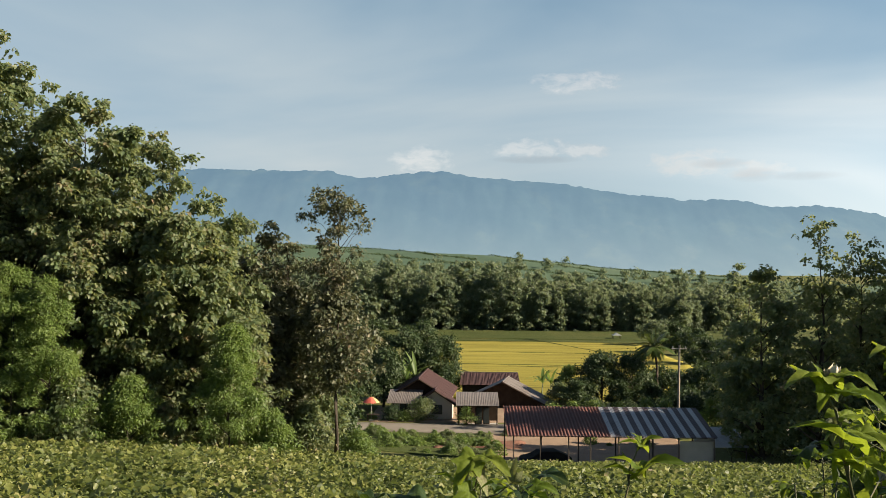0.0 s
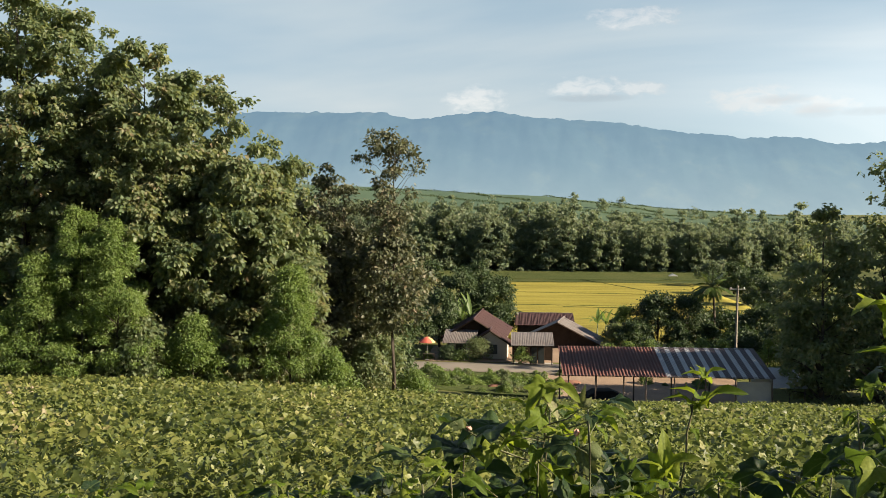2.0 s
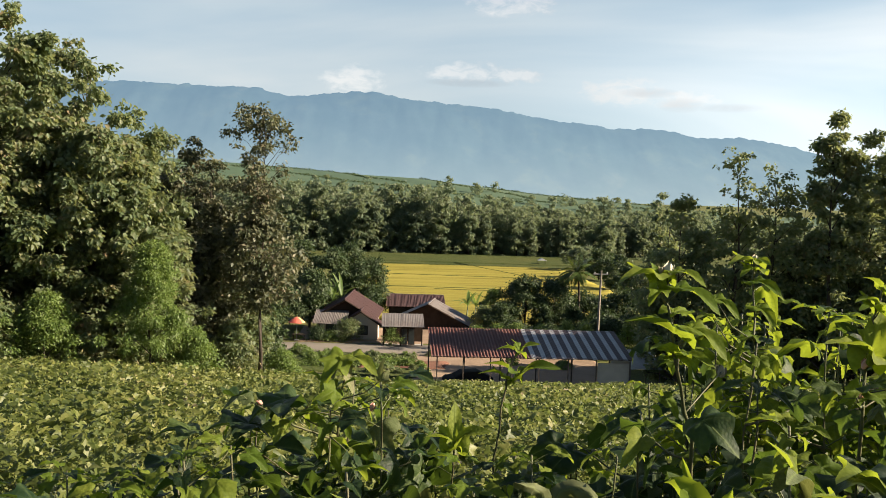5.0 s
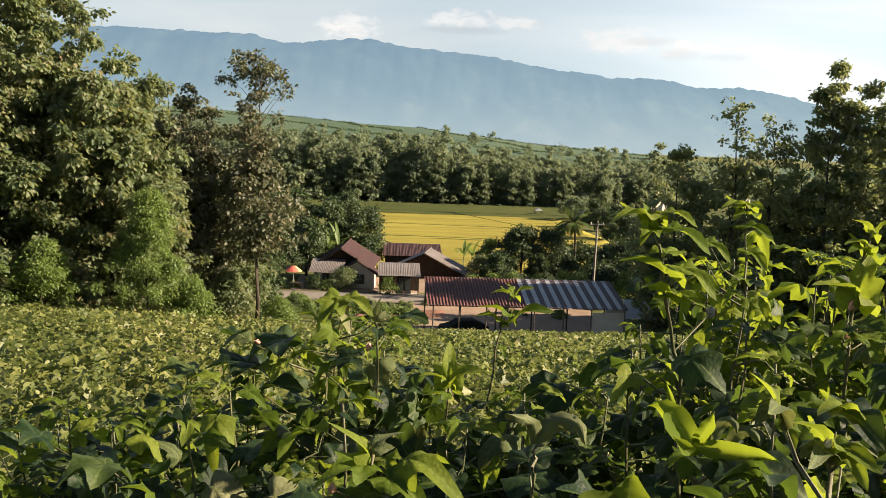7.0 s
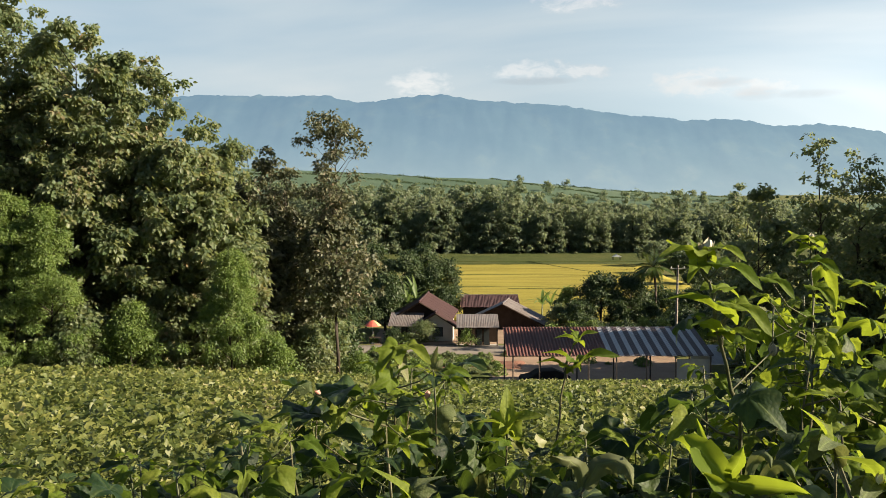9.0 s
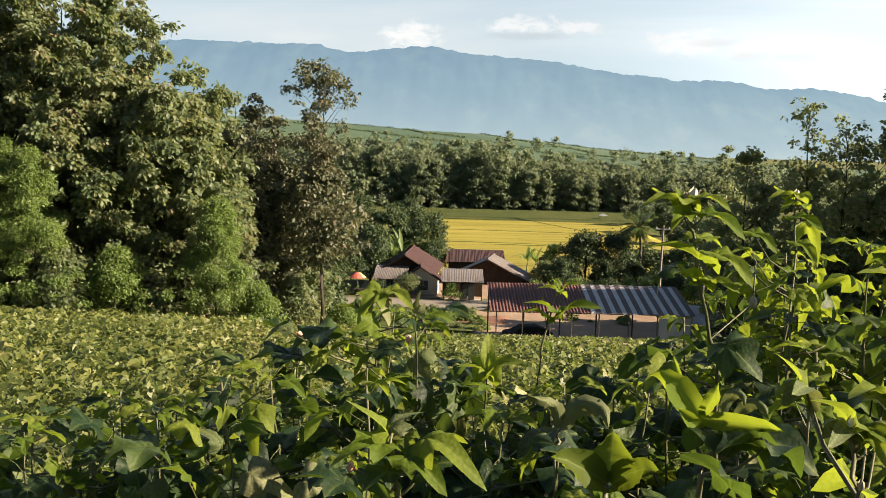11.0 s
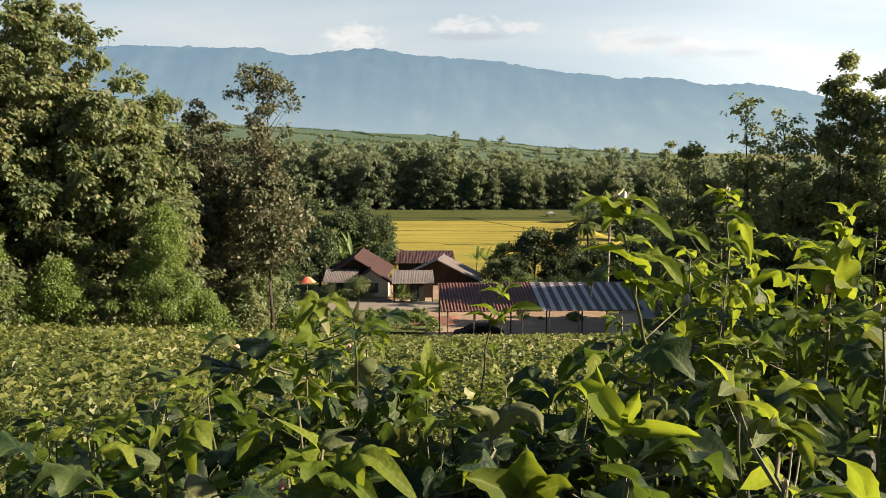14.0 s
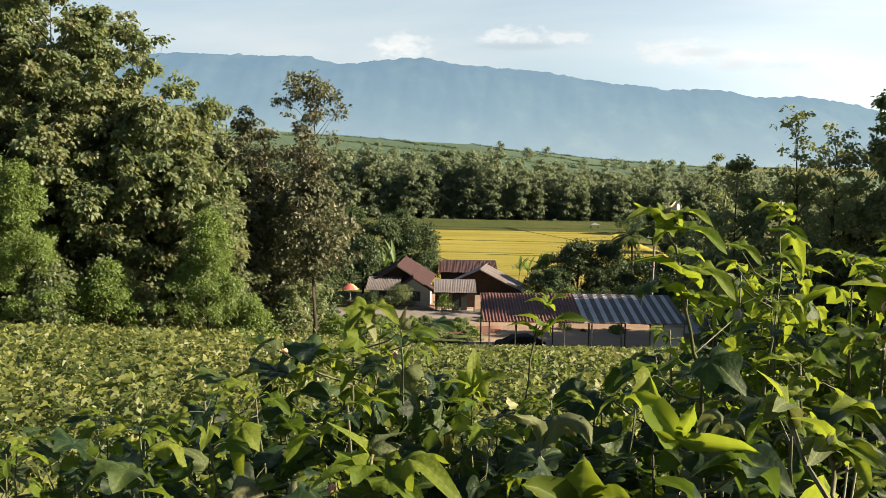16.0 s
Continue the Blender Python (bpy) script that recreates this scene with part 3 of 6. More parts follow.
# ------------------------------------------------------------------ trees
def crown_arrays(rng, z0, top, radius, n_leaf, size, profile, clump=1.0, n_clump=60, leaders=1):
    """Clumps of leaves on one or more leaders: places, directions, upper sides, sizes; and the clump centres."""
    stems = [(0.0, 0.0, 1.0, 1.0 if leaders == 1 else 0.74)]
    for k in range(leaders - 1):
        a = k * 2.4 + rng.uniform(-0.6, 0.6)
        r = radius * rng.uniform(0.30, 0.66)
        stems.append((r * math.cos(a), r * math.sin(a), rng.uniform(0.58, 0.97), rng.uniform(0.46, 0.66)))
    centres = []
    while len(centres) < n_clump:
        sx, sy, reach, share = stems[int(rng.integers(len(stems)))]
        t = rng.random() ** 0.85
        a = rng.random() * 2 * math.pi
        wob = 0.93 + 0.30 * math.sin(3 * a + 6 * t + rng.random() * 1.5)
        r = radius * share * profile(t) * math.sqrt(rng.uniform(0.12, 1.0)) * wob
        centres.append((sx + r * math.cos(a), sy + r * math.sin(a), z0 + t * reach * (top - z0 - clump * 0.7)))
    C = np.array(centres)
    rad = clump * rng.uniform(0.5, 1.25, len(C))
    # thin sprays that reach out of the crown
    spray = rng.random(len(C)) < 0.18
    C[spray, :2] *= 1.24
    C[spray & (C[:, 2] > z0 + 0.8 * (top - z0)), 2] += 0.55 * clump
    rad[spray] *= 0.58
    k = rng.choice(len(C), n_leaf, p=rad ** 2 / (rad ** 2).sum())
    g = rng.normal(size=(n_leaf, 3))
    g[:, 2] = np.abs(g[:, 2]) * 0.9 - 0.35
    g /= np.linalg.norm(g, axis=1, keepdims=True)
    P = C[k] + g * (rad[k] * rng.uniform(0.5, 1.0, n_leaf))[:, None] * np.array([1, 1, 0.85])
    P = P + rng.normal(size=(n_leaf, 3)) * clump * 0.26
    D = g * np.array([1, 1, 0.4]) + 0.55 * rng.normal(size=(n_leaf, 3)) + np.array([0, 0, -0.75])
    N = g * 0.8 + np.array([0, 0, 0.55]) + 0.60 * rng.normal(size=(n_leaf, 3))
    L = size * rng.uniform(0.55, 1.35, n_leaf)
    return P, D, N, L, C


PROFILES = {
    "column": lambda t: (0.55 + 0.6 * math.sin(math.pi * min(1, t * 1.15 + 0.08))) * (1 - 0.55 * max(0, t - 0.55) / 0.45),
    "teak": lambda t: 0.80 + 0.55 * t if t < 0.4 else (1.02 if t < 0.62 else 1.02 - 1.55 * (t - 0.62)),
    "plantation": lambda t: 0.80 + 0.25 * math.sin(math.pi * min(1, t * 1.2)) if t < 0.7 else 0.95 - 1.9 * (t - 0.7),
    "round": lambda t: max(0.12, math.sin(math.pi * (0.12 + 0.80 * t))),
    "cone": lambda t: 1.05 - 0.88 * t,
    "shrub": lambda t: max(0.15, math.cos(t * 1.45)),
    "top": lambda t: 0.45 + 0.6 * t if t < 0.75 else 0.9 - 1.7 * (t - 0.75),
}


def make_tree(name, label, seed, height, radius, n_leaf, size, material, profile="column", bare=0.15, clump=1.1, n_clump=60, trunk_r=0.22, group="", category="tree", limbs=24, wide=0.62, leaders=1, shape=KITE):
    """A tree standing at the origin: tapered trunk with limbs, and a crown of single leaves in clumps."""
    rng = np.random.default_rng(seed)
    ob = thing(name, label, category, group=group)
    P, D, N, L, C = crown_arrays(rng, height * bare, height, radius, n_leaf, size, PROFILES[profile], clump, n_clump, leaders)
    bm = bmesh.new()
    n = 9
    bend = rng.normal(size=(n, 2)).cumsum(0) * height * 0.006
    pts = [Vector((bend[i, 0], bend[i, 1], -0.4 + (height * 0.93 + 0.4) * i / (n - 1))) for i in range(n)]
    rr = [trunk_r * (1.25 if i == 0 else 1) * (1 - 0.96 * i / (n - 1)) for i in range(n)]
    tube(bm, pts, rr, 8)
    for c in C[: limbs]:
        c = Vector(c)
        f = min(0.95, max(0.08, (c.z - 0.35 * math.hypot(c.x, c.y)) / height))
        s = pts[0].lerp(pts[-1], f)
        s = Vector((s.x, s.y, s.z))
        mid = s.lerp(c, 0.55) + Vector((0, 0, 0.12 * (c - s).length))
        q = trunk_r * (1 - 0.8 * f) * 0.5
        tube(bm, [s, mid, c], [q, q * 0.6, q * 0.2], 5)
    part("trunk", bm, M["bark"], ob, "grey-brown trunk and limbs", shade=True)
    mesh_object("crown", leaf_cloud("crown", P, D, N, L, L * wide, 0.16, shape), material, ob)
    return ob


def put(ob, x, y, turn=0.0, scale=1.0, sink=0.0, z=None):
    ob.matrix_world = pose(x, y, (ground_z(x, y) if z is None else z) - sink, 0, 0, turn) @ Matrix.Diagonal((scale, scale, scale, 1))
    return ob


def top_to(x, y, top):
    return top - ground_z(x, y)


TEAK = "tall teak tree with large dusty green and browning leaves"
# x, y, height of the top over the eye's zero, radius, leaves, profile, material, label
LEFT = [
    ("teak_tree", TEAK, -33.5, 47.5, 16.0, 5.0, 17000, "teak", "teak"),
    ("teak_tree", TEAK, -27.0, 48.5, 15.6, 4.4, 18000, "teak", "teak"),
    ("teak_tree", TEAK, -20.8, 48.0, 10.9, 4.6, 26000, "teak", "teak"),
    ("teak_tree", TEAK, -15.6, 49.5, 8.3, 4.4, 27000, "teak", "teak"),
    ("teak_tree", "tall teak tree at the field edge with browning crown", -12.7, 57.0, 4.7, 3.2, 19000, "teak", "brown_teak"),
    ("teak_tree", TEAK, -18.4, 50.5, 9.4, 4.0, 20000, "teak", "teak"),
    ("teak_tree", TEAK, -13.4, 51.5, 4.6, 3.0, 15000, "teak", "teak"),
    ("teak_tree", "teak tree at the field edge with browning crown", -11.2, 58.0, 3.4, 2.7, 13000, "teak", "brown_teak"),
    ("teak_tree", TEAK, -24.6, 51.5, 12.6, 4.0, 18000, "teak", "teak"),
    ("teak_tree", TEAK, -30.0, 52.5, 14.0, 4.2, 10000, "teak", "teak"),
    ("teak_tree", TEAK, -22.0, 54.0, 8.0, 4.0, 16000, "teak", "teak"),
    ("teak_tree", TEAK, -17.5, 56.0, 5.0, 3.6, 15000, "teak", "teak"),
    ("teak_tree", TEAK, -37.5, 52.0, 13.0, 4.5, 15000, "teak", "teak"),
    ("teak_tree", "teak tree with dark green leaves at the wood's edge", -10.2, 63.0, -0.5, 3.0, 14000, "teak", "teak"),
    ("broadleaf_tree", "smaller dark green broadleaf tree beside the slender teak", -8.9, 66.0, -3.6, 1.8, 10000, "round", "dark_leaf"),
    ("teak_tree", TEAK, -31.0, 60.0, 9.0, 4.5, 10000, "teak", "teak"),
    ("broadleaf_tree", "dark green tree in the wood behind the teaks", -20.0, 64.0, 2.0, 4.5, 10000, "round", "dark_leaf"),
]
for i, (nm, lab, x, y, top, r, nl, prof, mat) in enumerate(LEFT):
    put(make_tree(nm, lab, 100 + i, top_to(x * 1.05, y * 1.05, top * 1.05), r * 1.2, int(nl * 1.9), 0.285, M[mat], prof, 0.04, 0.50, 340, 0.24, "trees along the field edge", wide=0.68, leaders=4, shape=OVAL if y < 50 else KITE), x * 1.05, y * 1.05)


def slender_teak():
    """The slender teak: a thin open crown on a bare neck above a leafy lower part."""
    x, y = -7.6, 58.0
    h = top_to(x, y, 6.7)
    ob = make_tree("teak_tree", "slender teak tree with a thin open crown on a bare neck", 41, h, 2.9, 4200, 0.26, M["brown_teak"], "top", 0.56, 0.50, 64, 0.14, "trees along the field edge", limbs=40)
    rng = np.random.default_rng(9)
    P, D, N, L, C = crown_arrays(rng, 5.0, h * 0.64, 2.8, 7000, 0.28, PROFILES["round"], 0.6, 110)
    mesh_object("lower_crown", leaf_cloud("lower_crown", P, D, N, L, L * 0.7), M["brown_teak"], ob)
    put(ob, x, y)


slender_teak()

SKIRT = [
    ("shrub", "light green feathery young tree at the field edge", -22.9, 45.6, 1.7, 3.9, 26000, "shrub", "bright_leaf", 0.20),
    ("shrub", "light green feathery young tree at the field edge", -28.2, 45.0, -1.4, 3.2, 14000, "cone", "bright_leaf", 0.20),
    ("shrub", "bright green bush wrapped in climbing vines", -11.6, 46.8, -1.6, 2.7, 16000, "cone", "bright_leaf", 0.22),
    ("shrub", "green leafy bush under the teak trees", -16.8, 46.0, -4.2, 2.2, 9000, "shrub", "bright_leaf", 0.24),
    ("shrub", "dark green leafy bush under the teak trees", -19.6, 45.6, -4.4, 2.3, 9000, "shrub", "teak", 0.28),
    ("shrub", "dark green leafy bush under the teak trees", -25.6, 45.8, -3.6, 2.4, 9000, "shrub", "teak", 0.28),
    ("shrub", "dark green leafy bush under the teak trees", -32.5, 45.0, -3.0, 2.8, 9000, "shrub", "teak", 0.28),
    ("shrub", "low green bush at the foot of the vines", -9.6, 47.6, -6.2, 1.5, 5000, "shrub", "bright_leaf", 0.22),
    ("shrub", "olive green bush at the wood's edge", -9.4, 58.8, -7.6, 1.7, 5000, "shrub", "teak", 0.26),
    ("shrub", "low green bush beside the slender teak", -6.2, 60.0, -9.6, 1.4, 3500, "shrub", "bright_leaf", 0.24),
    ("shrub", "light green feathery young tree at the field edge", -20.9, 45.0, 0.9, 2.8, 15000, "shrub", "bright_leaf", 0.20),
    ("shrub", "light green feathery young tree at the field edge", -24.6, 44.4, -0.6, 2.6, 12000, "cone", "bright_leaf", 0.20),
    ("shrub", "dark bush in the shade of the wood", -13.0, 60.0, -6.0, 2.6, 6000, "shrub", "dark_leaf", 0.28),
]
for i, (nm, lab, x, y, top, r, nl, prof, mat, size) in enumerate(SKIRT):
    fine = mat == "bright_leaf"
    put(make_tree(nm, lab, 300 + i, top_to(x, y, top), r, int(nl * (1.7 if fine else 1.2)), size * (0.72 if fine else 0.9), M[mat], prof, 0.02, 0.42 if fine else 0.55, 130, 0.08, "bushes along the field edge", "bush", 16, wide=0.45 if fine else 0.62), x, y)

RIGHT = [
    ("teak_tree", "dark teak tree seen against the light", 25.8, 73.0, 2.0, 2.4, 8000, "teak", "teak"),
    ("teak_tree", "teak tree with an open crown seen against the light", 29.8, 71.5, 6.3, 2.6, 5500, "teak", "teak"),
    ("teak_tree", "dark teak tree seen against the light", 34.0, 72.5, 5.2, 2.8, 4800, "teak", "teak"),
    ("vine_covered_tree", "tall tree wrapped in climbing vines, flat on top", 38.0, 70.5, 9.5, 2.7, 13000, "column", "teak"),
    ("teak_tree", "tall teak tree with an open crown against bright sky", 43.6, 70.0, 10.0, 3.2, 13000, "teak", "teak"),
    ("teak_tree", "tall teak tree with an open crown against bright sky", 49.5, 68.0, 11.0, 3.6, 13000, "teak", "teak"),
    ("broadleaf_tree", "dark green broadleaf tree behind the shed", 29.5, 84.0, -7.5, 2.8, 8000, "round", "teak"),
    ("broadleaf_tree", "dark green broadleaf tree behind the shed", 33.5, 80.0, -4.5, 3.4, 11000, "round", "teak"),
    ("broadleaf_tree", "dark green broadleaf tree beside the shed", 37.0, 75.0, -1.5, 3.6, 11000, "round", "teak"),
    ("broadleaf_tree", "dark green broadleaf tree beside the shed", 43.0, 74.0, 3.2, 4.2, 13000, "round", "teak"),
    ("broadleaf_tree", "dark green broadleaf tree among the teaks", 36.5, 79.0, -2.5, 4.0, 10000, "round", "teak"),
    ("broadleaf_tree", "dark green broadleaf tree among the teaks", 41.0, 80.0, 3.0, 4.4, 12000, "round", "teak"),
    ("broadleaf_tree", "dark green broadleaf tree among the teaks", 46.5, 77.0, 6.0, 4.6, 13000, "round", "teak"),
    ("broadleaf_tree", "dark green broadleaf tree among the teaks", 52.0, 74.0, 7.0, 4.8, 13000, "round", "teak"),
    ("broadleaf_tree", "dark green low tree among the teaks", 40.0, 71.0, -4.0, 3.8, 9000, "round", "teak"),
    ("broadleaf_tree", "dark green low tree among the teaks", 46.0, 70.0, -3.0, 4.0, 9000, "round", "teak"),
    ("broadleaf_tree", "dark green low tree among the teaks", 33.0, 74.0, -6.0, 3.4, 9000, "round", "teak"),
    ("teak_tree", "dark teak tree seen against the light", 31.5, 92.0, 1.0, 3.0, 8000, "teak", "teak"),
]
for i, (nm, lab, x, y, top, r, nl, prof, mat) in enumerate(RIGHT):
    put(make_tree(nm, lab, 500 + i, top_to(x, y, top), r * 1.15, int(nl * 1.15), 0.35, M[mat], prof, 0.04, 0.55, 190, 0.24, "trees beside the shed", wide=0.75, leaders=3), x, y)

VILLAGE = [
    ("mango_tree", "dense dark green mango tree behind the shed", 19.6, 113.0, -8.9, 3.3, 9000, "round", "dark_leaf", 0.3),
    ("mango_tree", "dense dark green mango tree behind the shed", 23.6, 114.0, -9.3, 3.2, 9000, "round", "dark_leaf", 0.3),
    ("broadleaf_tree", "dark green tree beside the palm and the pole", 30.5, 108.0, -10.2, 3.6, 9000, "round", "dark_leaf", 0.32),
    ("broadleaf_tree", "dark green tree beside the palm and the pole", 34.5, 104.0, -5.5, 3.6, 8000, "round", "dark_leaf", 0.32),
    ("broadleaf_tree", "green tree behind the village house", -2.4, 121.0, -8.6, 2.7, 7000, "round", "dark_leaf", 0.34),
    ("broadleaf_tree", "green tree behind the village house", -6.4, 122.0, -6.6, 3.2, 9000, "round", "dark_leaf", 0.34),
    ("broadleaf_tree", "green tree behind the village house", -10.5, 124.0, -6.0, 3.6, 9000, "round", "dark_leaf", 0.34),
    ("broadleaf_tree", "dense dark tree at the paddy's edge behind the house", -3.4, 125.0, -6.0, 2.6, 8000, "round", "dark_leaf", 0.34),
    ("broadleaf_tree", "dense dark tree at the paddy's edge behind the house", -0.6, 123.0, -8.0, 2.2, 7000, "round", "dark_leaf", 0.32),
    ("broadleaf_tree", "dark green tree at the side of the paddy", 50.0, 168.0, -11.5, 4.0, 7000, "round", "dark_leaf", 0.42),
    ("broadleaf_tree", "dark green tree at the side of the paddy", 53.0, 190.0, -11.0, 4.4, 7000, "round", "dark_leaf", 0.45),
    ("broadleaf_tree", "dark green tree at the side of the paddy", 55.0, 214.0, -11.5, 4.6, 7000, "round", "dark_leaf", 0.45),
    ("broadleaf_tree", "dark green tree at the side of the paddy", 56.0, 236.0, -12.0, 4.8, 7000, "round", "forest", 0.5),
    ("broadleaf_tree", "dark tree shading the village house", -8.2, 110.0, -8.8, 2.6, 7000, "round", "dark_leaf", 0.32),
    ("broadleaf_tree", "green tree behind the village house", -15.5, 122.0, -5.0, 4.0, 9000, "round", "dark_leaf", 0.34),
    ("bush", "pointed green bush behind the shed", 15.3, 113.0, -10.8, 1.9, 5000, "cone", "bright_leaf", 0.26),
    ("bush", "green leafy bush behind the shed", 14.6, 115.0, -12.8, 1.8, 4000, "shrub", "dark_leaf", 0.26),
    ("bush", "green leafy bush behind the shed", 15.6, 109.0, -12.0, 2.0, 4500, "shrub", "dark_leaf", 0.26),
    ("bush", "yellow-green bush in the sun behind the shed", 15.2, 92.5, -12.0, 1.3, 2600, "shrub", "bright_leaf", 0.2),
    ("bush", "yellow-green bush in the sun behind the shed", 18.0, 93.0, -12.2, 1.3, 2600, "shrub", "bright_leaf", 0.2),
    ("bush", "yellow-green bush in the sun behind the shed", 20.6, 92.5, -11.8, 1.4, 3000, "shrub", "bright_leaf", 0.2),
    ("bush", "yellow-green bush beside the power pole", 27.6, 93.0, -11.9, 1.6, 3000, "shrub", "bright_leaf", 0.2),
    ("bush", "yellow-green bush in the sun behind the shed", 22.9, 93.0, -12.1, 1.3, 2600, "shrub", "bright_leaf", 0.2),
    ("bush", "yellow-green bush in the sun behind the shed", 13.2, 93.2, -12.4, 1.2, 2400, "shrub", "bright_leaf", 0.2),
    ("bush", "green bush behind the shed", 11.0, 92.8, -12.5, 1.3, 2400, "shrub", "bright_leaf", 0.2),
    ("bush", "small leafy tree in front of the house wall", -3.0, 100.6, -13.4, 1.5, 3200, "round", "teak", 0.2),
    ("bush", "green bush beside the road", -6.6, 100.4, -14.3, 1.2, 2400, "shrub", "dark_leaf", 0.18),
    ("bush", "green bush beside the road", -5.2, 100.2, -14.8, 0.9, 1800, "shrub", "bright_leaf", 0.18),
    ("bush", "yellow-green climber on the porch post", 1.9, 97.6, -13.7, 0.75, 1800, "column", "bright_leaf", 0.16),
    ("broadleaf_tree", "dark green tree behind the mango trees", 28.6, 118.0, -11.5, 3.2, 7000, "round", "dark_leaf", 0.32),
    ("broadleaf_tree", "dark green tree behind the shed and the pole", 31.6, 98.0, -10.3, 3.0, 7000, "round", "dark_leaf", 0.32),
    ("broadleaf_tree", "dark green tree behind the shed and the pole", 27.6, 101.0, -12.0, 2.6, 6000, "round", "dark_leaf", 0.3),
    ("bush", "dark green bush under the mango trees", 17.0, 111.0, -12.2, 2.0, 4000, "shrub", "dark_leaf", 0.26),
    ("bush", "dark green bush under the mango trees", 21.6, 110.5, -12.4, 2.2, 4000, "shrub", "dark_leaf", 0.26),
    ("bush", "dark green bush under the palm", 25.4, 110.5, -12.4, 2.2, 4000, "shrub", "dark_leaf", 0.26),
    ("bush", "green leafy bush behind the houses", 13.8, 110.0, -12.6, 1.8, 3500, "shrub", "teak", 0.24),
    ("bush", "green leafy bush behind the houses", 13.8, 101.0, -14.2, 1.7, 3500, "shrub", "dark_leaf", 0.22),
    ("bush", "green leafy bush behind the houses", 11.6, 101.0, -15.2, 1.4, 3200, "shrub", "dark_leaf", 0.22),
    ("bush", "green leafy bush behind the shed", 16.4, 100.5, -13.0, 1.9, 3500, "shrub", "dark_leaf", 0.22),
    ("bush", "green leafy bush behind the shed", 20.4, 100.0, -13.2, 2.0, 3500, "shrub", "dark_leaf", 0.22),
    ("bush", "green leafy bush behind the shed", 24.0, 100.0, -13.0, 1.8, 3500, "shrub", "dark_leaf", 0.22),
    ("broadleaf_tree", "green tree beside the umbrella stall", -11.8, 108.0, -9.6, 2.8, 7000, "round", "dark_leaf", 0.3),
    ("broadleaf_tree", "dark tree in the wood beside the road", -15.0, 92.0, -7.0, 3.4, 8000, "round", "dark_leaf", 0.34),
    ("broadleaf_tree", "dark tree in the wood beside the road", -20.0, 84.0, -4.5, 4.0, 8000, "round", "dark_leaf", 0.36),
    ("bush", "low green bush on the verge", 2.8, 86.0, -15.1, 1.1, 1800, "shrub", "bright_leaf", 0.2),
    ("bush", "low green bush on the verge", -3.2, 85.0, -15.0, 1.3, 2200, "shrub", "bright_leaf", 0.2),
    ("bush", "low green bush on the verge", 0.8, 82.5, -15.0, 1.2, 2200, "shrub", "teak", 0.2),
    ("bush", "low green bush on the verge", -5.0, 88.0, -15.0, 1.2, 2000, "shrub", "bright_leaf", 0.2),
    ("bush", "low green bush on the verge", -1.5, 86.5, -15.1, 1.3, 2000, "shrub", "bright_leaf", 0.2),
    ("bush", "low green bush on the verge", 1.0, 87.5, -15.3, 1.0, 1600, "shrub", "bright_leaf", 0.2),
]
for i, (nm, lab, x, y, top, r, nl, prof, mat, size) in enumerate(VILLAGE):
    put(make_tree(nm, lab, 700 + i, top_to(x, y, top), r, nl, size, M[mat], prof, 0.05 if nm == "bush" else 0.14, 0.5 if nm == "bush" else 0.95, 40, 0.06 if nm == "bush" else 0.2, "trees and bushes of the village", "bush" if nm == "bush" else "tree", 14), x, y)


def verge_bushes():
    rng = np.random.default_rng(12)
    kinds = [make_tree("bush", "low weedy green bush on the road verge", 780 + k, 0.9 + 0.3 * k, 1.0, 1500, 0.17, M[mat], "shrub", 0.02, 0.32, 30, 0.02, "weeds on the road verge", "bush", 5) for k, mat in enumerate(("bright_leaf", "teak", "bright_leaf"))]
    spots = [(rng.uniform(-12, 5.5), rng.uniform(80, 92.5)) for k in range(80)] + [(rng.uniform(-9, -1), rng.uniform(100.0, 100.8)) for k in range(7)] + [(rng.uniform(6, 23), rng.uniform(91.5, 93.5)) for k in range(14)] + [(rng.uniform(12, 20), rng.uniform(85.5, 88)) for k in range(6)]
    for k, (x, y) in enumerate(spots):
        m = pose(x, y, ground_z(x, y) + 0.02, 0, 0, rng.uniform(0, 360))
        if k < 3:
            kinds[k].matrix_world = m
            continue
        ob = copy_thing(kinds[k % 3], m)
        q = rng.uniform(0.3, 0.75)
        ob.scale = (q, q, q)


verge_bushes()


